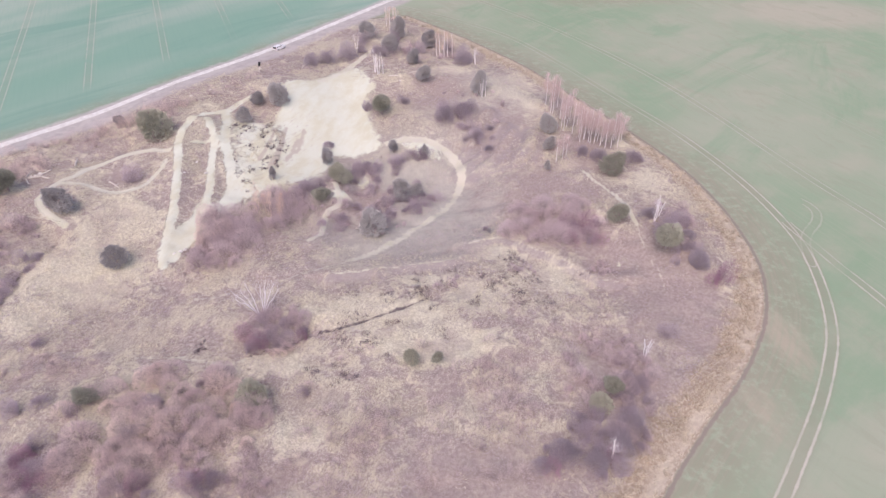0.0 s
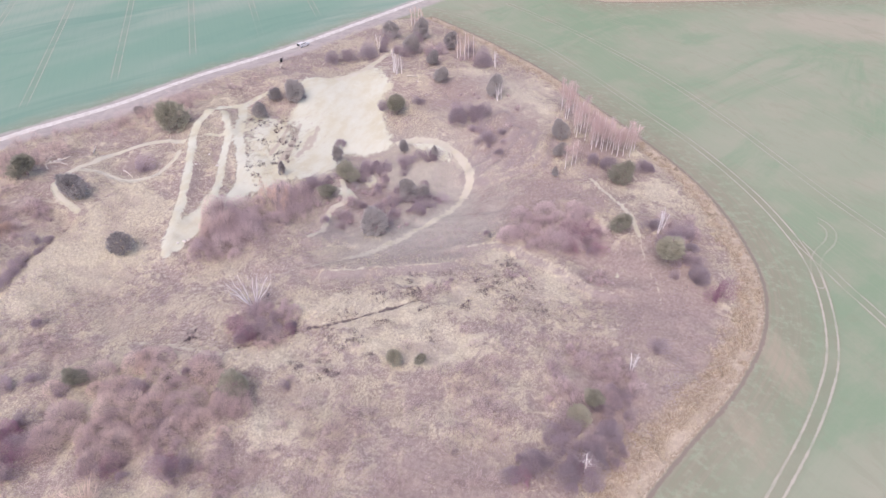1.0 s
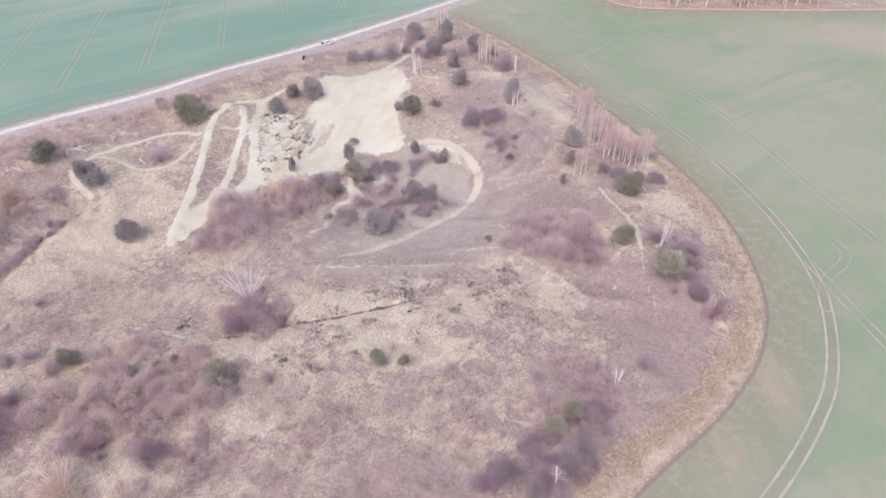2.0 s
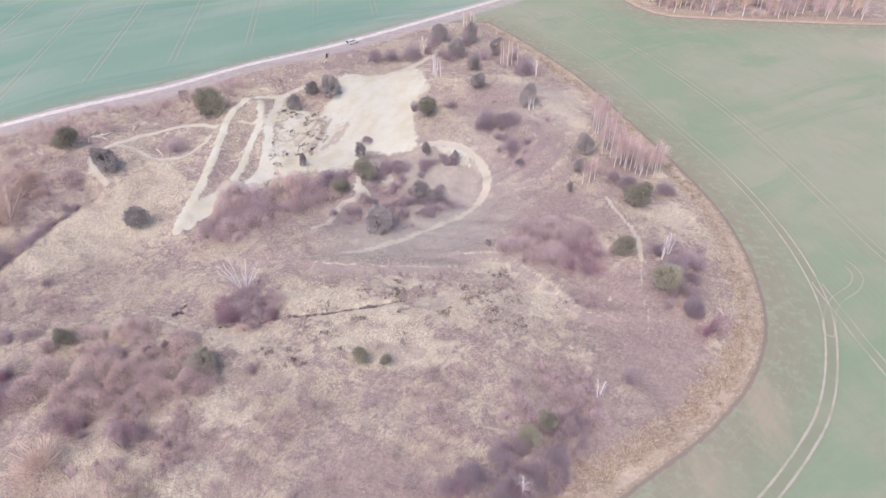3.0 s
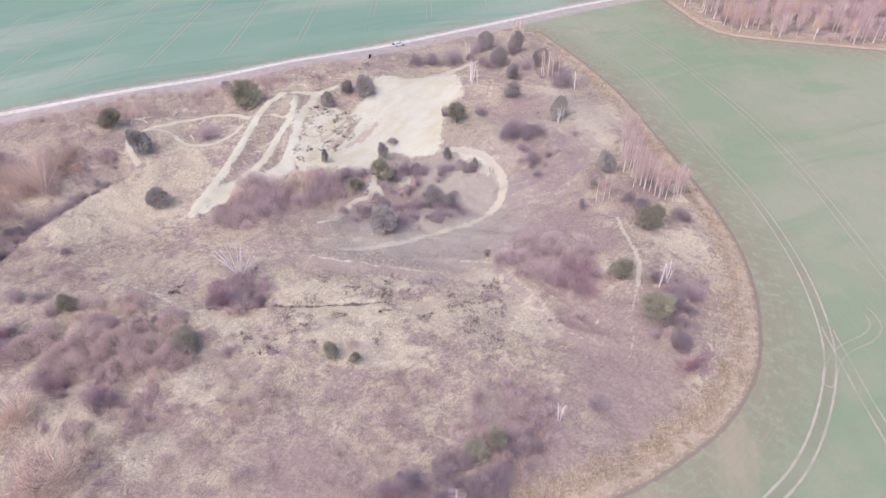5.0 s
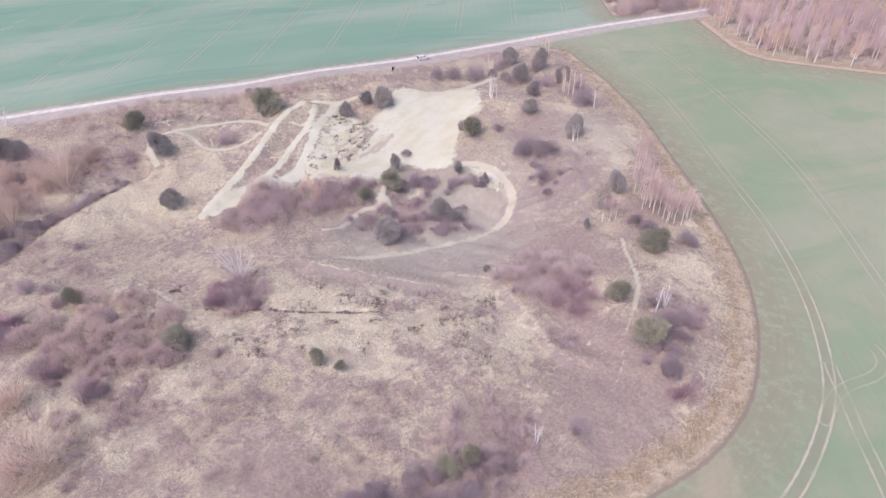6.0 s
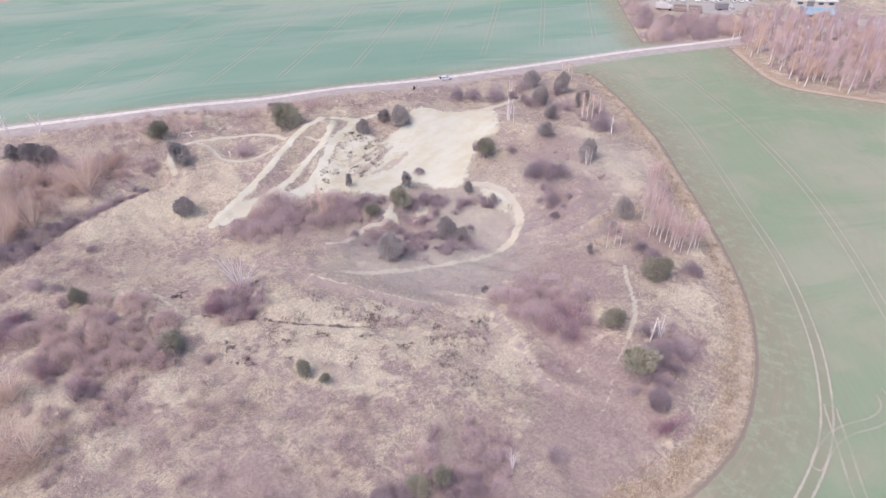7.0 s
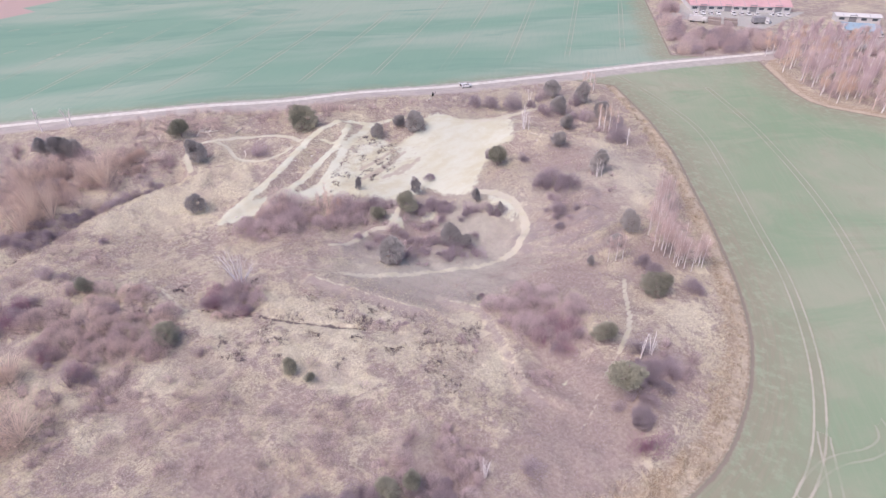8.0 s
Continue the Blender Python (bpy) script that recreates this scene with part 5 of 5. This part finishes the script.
def in_reed(x, y):
    width = np.interp(y, [40, 60, 90, 110, 150, 200, 245], [9.5, 9.5, 7, 6.6, 6.2, 6.0, 4.0])
    e = away(EDGE, x, y)
    return (within(WILD, x, y) > 0.5) & (e < width * (0.8 + 0.3 * bumps(x, y, 4, 4))) & (bumps(x + 0.6 * y, y - 0.3 * x, 1.3, 21) > -0.1)


def in_grass(x, y):
    thick = bumps(x, y, 9, 6) + 0.7 * bumps(x, y, 3.2, 7)
    worn = np.exp(-(((x + 8) / 24) ** 2 + ((y - 128) / 26) ** 2) ** 2)
    return (within(WILD, x, y) > 1) & (thick > -0.25 + 1.6 * worn + 1.1 * heath(x, y)) & ~bare_ground(x, y)


def in_scrub(x, y):
    thick = bumps(x, y, 14, 8) + 0.8 * bumps(x, y, 5, 9)
    return (within(WILD, x, y) > 4) & (thick > 0.15) & ~bare_ground(x, y)


sedge_mat = plain("dark_sedge", (0.15, 0.12, 0.135), (0.27, 0.22, 0.24), 0.5, per="island")


# thick patches of wet sedge
SEDGE = [(17.4, 94.4), (1.3, 91.9), (-6.2, 94.2), (-18.2, 89.3), (-9.8, 88.2), (-16.7, 82.4), (12.1, 92.9), (15.1, 87.8), (20.0, 85.6), (28.0, 94.4), (14.5, 97.1), (14.6, 101.3), (1.4, 96.9), (-14, 77), (-17.5, 76.5)]


def near_ditch(x, y):
    clump = np.maximum.reduce([np.exp(-((x - a) / 2.4) ** 2 - ((y - b) / 2.0) ** 2) for a, b in SEDGE])
    return (clump > rng.uniform(0.1, 1.6, len(x))) | ((away(DITCH, x, y) < 0.5) | ((away(DITCH, x, y) < 13) & (bumps(x, y, 6, 12) > -0.1))) & (bumps(x, y, 1.7, 13) > 0.4)


tufts("dark_tussocks", strewn(9000, near_ditch, -44, 34, 64, 112), 12, 0.5, 0.1, 0.7, sedge_mat, "small dark tussocks of wet sedge along the ditch", "grass", 0.26)
tufts("sand_tussocks", strewn(1500, lambda x, y: (within(SPECKLED, x, y) > 0) & (bumps(x, y, 1.6, 22) > 0.4), -62, -38, 112, 156), 14, 0.5, 0.1, 0.8, sedge_mat, "dark scattered tussocks on the broken sand slope", "grass", 0.24)
tufts("reed_bank", strewn(64000, in_reed, -20, 68, 28, 244), 6, 1.0, 0.09, 0.8, reed_mat, "golden dry reed and tall grass along the field edge", "reeds")
tufts("dry_grass", strewn(60000, in_grass, -135, 62, 22, 235), 4, 0.65, 0.075, 1.3, straw_mat, "pale straw-coloured tussocks of dead grass", "grass")
tufts("low_scrub", strewn(26000, in_scrub, -130, 60, 22, 225), 9, 0.9, 0.03, 0.7, scrub_mat, "low mauve-brown scrub of dead stems", "scrub")
tufts("dead_stems", strewn(15000, in_scrub, -130, 60, 22, 225), 4, 1.1, 0.06, 1.9, dark_twig_mat, "dark fallen stems among the dead grass", "scrub", 0.5)

# ---- the car on the farm road ----
paint_mat = plain("white_car_paint", (0.90, 0.90, 0.90), (0.93, 0.93, 0.93), 2.0, 0.25)
glass_mat = plain("dark_car_glass", (0.03, 0.035, 0.04), (0.05, 0.055, 0.06), 2.0, 0.08)
tyre_mat = plain("tyre_rubber", (0.03, 0.03, 0.03), (0.05, 0.05, 0.05), 8.0, 0.8)
rim_mat = plain("alloy_rim", (0.55, 0.55, 0.56), (0.65, 0.65, 0.66), 8.0, 0.35, 0.8)
lamp_red_mat = plain("red_lamp_glass", (0.45, 0.03, 0.03), (0.55, 0.05, 0.04), 8.0, 0.2)
lamp_clear_mat = plain("clear_lamp_glass", (0.75, 0.76, 0.78), (0.85, 0.86, 0.88), 8.0, 0.15)


def extruded(profile, half, inset=0.0):
    """A side profile (x, z) drawn across the car, narrowed by inset at each point's height."""
    bm = bmesh.new()
    rows = []
    for s in (-1, 1):
        rows.append([bm.verts.new((x, s * (half - inset * max(0, z - 0.9)), z)) for x, z in profile])
    n = len(profile)
    for k in range(n):
        bm.faces.new((rows[0][k], rows[0][(k + 1) % n], rows[1][(k + 1) % n], rows[1][k]))
    bm.faces.new(rows[0][::-1])
    bm.faces.new(rows[1])
    bmesh.ops.recalc_face_normals(bm, faces=bm.faces)
    bmesh.ops.bevel(bm, geom=list(bm.edges), offset=0.035, segments=2, affect="EDGES")
    return bm


def part_bm(name, bm, material, parent, label="", smooth=True):
    me = bpy.data.meshes.new(name)
    bm.to_mesh(me)
    bm.free()
    me.materials.append(material)
    if smooth:
        me.shade_smooth()
    ob = new(name, me)
    ob.parent = parent
    return tagged(ob, label)


def box(x, y, z, sx, sy, sz, bevel=0.02):
    bm = bmesh.new()
    bmesh.ops.create_cube(bm, size=1, matrix=Matrix.Translation((x, y, z)) @ Matrix.Diagonal((sx, sy, sz, 1)))
    if bevel:
        bmesh.ops.bevel(bm, geom=list(bm.edges), offset=bevel, segments=2, affect="EDGES")
    return bm


def wheel(parent, x, y):
    bm = bmesh.new()
    bmesh.ops.create_cone(bm, cap_ends=True, segments=20, radius1=0.32, radius2=0.32, depth=0.22, matrix=pose(x, y, 0.32, 90))
    bmesh.ops.bevel(bm, geom=list(bm.edges), offset=0.03, segments=2, affect="EDGES")
    tyre = part_bm("wheel", bm, tyre_mat, parent)
    bm = bmesh.new()
    bmesh.ops.create_cone(bm, cap_ends=True, segments=14, radius1=0.2, radius2=0.17, depth=0.03, matrix=pose(x, y + math.copysign(0.12, y), 0.32, 90 if y < 0 else -90))
    part_bm("rim", bm, rim_mat, tyre)


def car(boot_up=True):
    root = new("car")
    body = part_bm("body", extruded([(-2.1, 0.3), (-2.15, 0.75), (-2.05, 0.98), (1.0, 0.98), (1.75, 0.86), (2.12, 0.68), (2.15, 0.35), (2.0, 0.24), (-2.0, 0.24)], 0.88), paint_mat, root, smooth=False)
    part_bm("roof", extruded([(-1.95, 0.95), (-1.75, 1.42), (-0.3, 1.48), (0.25, 1.42), (1.05, 0.95)], 0.84, 0.28), paint_mat, root, smooth=False)
    for s in (-1, 1):
        for x0, x1 in ((-1.55, -0.55), (-0.45, 0.5)):
            part_bm("side_window", box((x0 + x1) / 2, s * 0.765, 1.2, x1 - x0, 0.06, 0.24), glass_mat, root, "dark tinted side window")
        part_bm("mirror", box(0.72, s * 0.98, 1.02, 0.14, 0.2, 0.12), paint_mat, root)
        part_bm("headlight", box(2.02, s * 0.62, 0.68, 0.16, 0.34, 0.13), lamp_clear_mat, root)
        part_bm("tail_light", box(-2.1, s * 0.74, 0.82, 0.1, 0.2, 0.26), lamp_red_mat, root)
        for x in (-1.32, 1.3):
            wheel(root, x, s * 0.8)
    part_bm("bumper", box(2.12, 0, 0.42, 0.1, 1.6, 0.18), tyre_mat, root)
    shield = box(0, 0, 0, 0.04, 1.28, 0.78)
    bmesh.ops.transform(shield, matrix=pose(0.7, 0, 1.22, 0, -58, 0), verts=shield.verts)
    part_bm("windscreen", shield, glass_mat, root, "dark windscreen")
    if not boot_up:
        rear = box(0, 0, 0, 0.04, 1.24, 0.5)
        bmesh.ops.transform(rear, matrix=pose(-1.88, 0, 1.2, 0, 22, 0), verts=rear.verts)
        part_bm("rear_window", rear, glass_mat, root, "dark rear window")
        return root
    # solid dark block stands in for the shaded hollow of the boot
    part_bm("boot_opening", box(-2.06, 0, 0.95, 0.16, 1.3, 0.7), glass_mat, root, "dark open boot")
    gate = box(0, 0, 0, 0.95, 1.4, 0.06)
    bmesh.ops.transform(gate, matrix=pose(-2.2, 0, 1.66, 0, 22, 0), verts=gate.verts)
    part_bm("tailgate", gate, paint_mat, root, "raised white tailgate")
    return root


_car = tagged(car(), "white hatchback parked on the road verge with its tailgate up", "car")
_car.matrix_basis = pose(-54.4, 204.3, float(lie(-54.4, 204.3)) - 0.22, 0, 0, 55)

# ---- small things round the pit ----
dead_wood_mat = plain("weathered_wood", (0.30, 0.25, 0.23), (0.42, 0.36, 0.33), 3.0)
bleached_mat = plain("bleached_wood", (0.66, 0.60, 0.54), (0.78, 0.73, 0.66), 3.0)
stone_mat = plain("pale_rubble", (0.66, 0.62, 0.57), (0.80, 0.77, 0.72), 1.0, per="object")


def log(name, long, thick, material):
    pts = [(long * (s - 0.5), 0.12 * math.sin(5 * s), thick * 0.8 + 0.03 * math.sin(9 * s)) for s in np.linspace(0, 1, 6)]
    side = [(long * 0.1, 0.03, thick), (long * 0.2, 0.35, thick + 0.25), (long * 0.25, 0.6, thick + 0.35)]
    v, f = joined([tube(pts, np.linspace(1, 0.6, 6) * thick, 8), tube(side, (thick * 0.4, thick * 0.3, thick * 0.12), 5)])
    return new(name, mesh_of(name, v, f, material, True))


def lay(ob, x, y, turn, label, category, group="", lift=0.0):
    ob.matrix_basis = pose(x, y, z_at(x, y) + lift, 0, 0, turn)
    return tagged(ob, label, category, group)


lay(log("fallen_log", 4.2, 0.22, dead_wood_mat), -54.8, 182.3, -50, "dark weathered fallen log on the pit's rim", "log")
for _x, _y, _t, _l in ((-102.4, 112.7, -20, 6.8), (-93.0, 124.6, 60, 3.4), (-100.5, 119.0, 10, 4.5), (-95.5, 121.5, 130, 3.8), (-88.5, 130.5, 110, 3.5), (-56.4, 184.6, 100, 3.6),
                       (-94.2, 122.8, 20, 3.0), (-96.0, 123.6, 95, 2.8), (-92.4, 123.0, 160, 3.2), (-99.0, 112.5, 30, 3.0), (-76.5, 122.5, -35, 4.0), (-103.5, 114.0, 140, 3.6), (-43.0, 188.0, 70, 3.4), (-15.0, 182.5, 5, 3.2)):
    lay(log("fallen_branch", _l, 0.22, bleached_mat), _x, _y, _t, "bleached fallen branch lying in dry grass", "branch", "fallen branches")


def stump():
    v, f = tube([(0, 0, -0.2), (0, 0, 0.1), (0.05, 0, 0.7), (0.1, 0.02, 1.1)], (0.42, 0.34, 0.28, 0.26), 9)
    w, g = tube([(0.2, 0.2, 0.3), (0.7, 0.6, 0.7), (0.8, 0.8, 1.2)], (0.12, 0.1, 0.05), 5)
    return new("tree_stump", mesh_of("tree_stump", *joined([(v, f), (w, g)]), tyre_mat, True))


lay(stump(), -57.2, 187.8, 20, "dark broken tree stump near the road", "stump")


def rubble(size, seed):
    r = np.random.RandomState(seed)
    bm = bmesh.new()
    bmesh.ops.create_icosphere(bm, subdivisions=2, radius=size / 2)
    for v in bm.verts:
        k = 1 + 0.3 * noise.noise(v.co * 2.5 / size + Vector((seed, 0, 0)))
        v.co = Vector((v.co.x * k * 1.2, v.co.y * k, v.co.z * k * 0.6))
    me = bpy.data.meshes.new("stone")
    bm.to_mesh(me)
    bm.free()
    me.materials.append(stone_mat)
    return new("stone", me)


stones = [rubble(0.8, 1), rubble(0.6, 2)]
stone_places = [(-87.4, 150.6), (-94.6, 123.5), (-94.0, 124.4), (-95.3, 123.0), (-55.6, 102.6), (-56.6, 101.6), (-55.0, 103.4), (-13.0, 180.0), (-70.5, 163.0), (-66.5, 168.0), (-64.8, 165.6), (-62.0, 128.0), (-57.5, 129.5), (-60.5, 133.0)]
for _k, (_x, _y) in enumerate(stone_places):
    _m = pose(_x, _y, z_at(_x, _y) + 0.08, 0, 0, 47 * _k)
    _o = stones[_k] if _k < 2 else copy_thing(stones[_k % 2], _m)
    _o.matrix_basis = _m
    tagged(_o, "pale lump of rubble on the bare ground", "stone", "rubble")

# ---- yard and sheds beyond the wood ----
red_roof_mat = plain("red_sheet_roof", (0.64, 0.39, 0.41), (0.72, 0.48, 0.49), 0.3, 0.6)
white_wall_mat = plain("white_shed_wall", (0.70, 0.69, 0.68), (0.80, 0.79, 0.78), 0.4)
blue_roof_mat = plain("blue_grey_sheet_roof", (0.32, 0.46, 0.56), (0.40, 0.54, 0.63), 0.3, 0.5)
window_mat = plain("dark_window_glass", (0.10, 0.12, 0.14), (0.16, 0.18, 0.2), 1.0, 0.15)
grey_mat = plain("grey_metal", (0.30, 0.30, 0.31), (0.42, 0.42, 0.43), 1.0, 0.5)


def shed(name, long, deep, high, rise, roof_material, doors):
    root = new(name)
    part_bm("wall", box(0, 0, high / 2 - 0.25, long, deep, high + 0.5, 0.05), white_wall_mat, root, smooth=False)
    bm = bmesh.new()
    a, b = long / 2 + 0.6, deep / 2 + 0.8
    v = [bm.verts.new(q) for q in ((-a, -b, high), (a, -b, high), (a, 0, high + rise), (-a, 0, high + rise), (-a, b, high), (a, b, high))]
    for f in ((0, 1, 2, 3), (3, 2, 5, 4), (0, 3, 4), (1, 5, 2), (0, 4, 5, 1)):
        bm.faces.new([v[k] for k in f])
    bmesh.ops.recalc_face_normals(bm, faces=bm.faces)
    roof = part_bm("roof", bm, roof_material, root, smooth=False)
    for k in range(int(long // 6)):
        part_bm("roof_seam", box(-long / 2 + 3 + 6 * k, -deep / 4 - 0.2, high + rise / 2 + 0.06, 0.12, math.hypot(b, rise) * 0.98, 0.08, 0), grey_mat, roof, smooth=False).data.transform(
            Matrix.Translation((0, -deep / 4 - 0.2, high + rise / 2)) @ Matrix.Rotation(math.atan2(rise, b), 4, "X") @ Matrix.Translation((0, deep / 4 + 0.2, -high - rise / 2)))
    for k in range(doors):
        x = -long / 2 + long * (k + 0.5) / doors
        if k % 3 == 1:
            part_bm("gate", box(x, -deep / 2 - 0.03, 1.8, 3.4, 0.1, 3.6), grey_mat, root, "grey roller gate", False)
        else:
            part_bm("window", box(x, -deep / 2 - 0.03, high * 0.6, 2.4, 0.1, 1.1), window_mat, root, "dark window strip", False)
    return root


def stand(ob, x, y, turn, label, category, group=""):
    ob.matrix_basis = pose(x, y, float(lie(x, y)) - 0.25, 0, 0, turn)
    return tagged(ob, label, category, group)


stand(shed("warehouse", 50, 22, 3.0, 4.2, red_roof_mat, 12), -9.0, 393.5, 30, "long white warehouse with a red sheet roof", "building")
stand(shed("storage_shed", 14, 13, 2.2, 1.6, blue_roof_mat, 3), 51.5, 380.0, 18, "low shed with a blue-grey sheet roof", "building", "sheds")
stand(shed("storage_shed", 20, 6, 3.0, 0.8, white_wall_mat, 4), 47.5, 399.0, 24, "long low white shed beside the yard", "building", "sheds")


def lorry(box_material):
    root = new("lorry")
    part_bm("load_box", box(-1.2, 0, 2.0, 6.0, 2.4, 2.4, 0.05), box_material, root, smooth=False)
    cab = part_bm("cab", box(3.0, 0, 1.5, 2.0, 2.3, 2.2, 0.15), white_wall_mat, root)
    part_bm("windscreen", box(3.98, 0, 2.0, 0.08, 2.0, 0.8), glass_mat, cab)
    part_bm("chassis", box(-0.4, 0, 0.65, 7.4, 1.0, 0.3, 0.03), tyre_mat, root, smooth=False)
    for x in (-3.0, -1.9, 2.9):
        for y in (-1.0, 1.0):
            bm = bmesh.new()
            bmesh.ops.create_cone(bm, cap_ends=True, segments=16, radius1=0.5, radius2=0.5, depth=0.35, matrix=pose(x, y, 0.5, 90))
            part_bm("wheel", bm, tyre_mat, root)
    return root


stand(lorry(white_wall_mat), -15.5, 351.5, 12, "white box lorry parked in the yard", "lorry", "parked lorries")
stand(lorry(grey_mat), 10.0, 367.0, 40, "grey lorry parked in the yard", "lorry", "parked lorries")
yard_car = stand(car(False), -21.0, 366.5, 120, "white car parked in the yard", "car", "parked cars")
for _k in range(1, 13):
    _x, _y = -21.0 + 3.25 * _k, 366.5 + 1.88 * _k
    if _k not in (4, 9):
        copy_thing(yard_car, pose(_x, _y, float(lie(_x, _y)) - 0.22, 0, 0, 120 + 180 * (_k % 2)))
for _x, _y, _t in ((3.0, 325.2, 40), (6.8, 327.6, 35), (13.5, 369.0, 80), (46.0, 386.5, 20), (60.5, 377.0, 100)):
    copy_thing(yard_car, pose(_x, _y, float(lie(_x, _y)) - 0.22, 0, 0, _t))


def timber_stack(long, rows):
    root = new("timber_stack")
    for r in range(rows):
        for k in range(6 - r):
            y = (k - (5 - r) / 2) * 0.62
            v, f = tube([(-long / 2, y, 0.3 + r * 0.52), (0, y, 0.3 + r * 0.52), (long / 2, y, 0.3 + r * 0.52)], (0.3, 0.3, 0.29), 8)
            f.append(tuple(range(8))[::-1])
            part("log", mesh_of("log", v, f, dead_wood_mat, False), root)
    return root


stack = timber_stack(6.0, 3)
stand(stack, -8.0, 353.5, 12, "stack of weathered logs in the yard", "timber stack", "timber stacks")
for _x, _y, _t in ((-1.0, 356.0, 14), (-9.5, 359.0, 18), (-2.5, 361.5, 16)):
    copy_thing(stack, pose(_x, _y, float(lie(_x, _y)) - 0.25, 0, 0, _t))
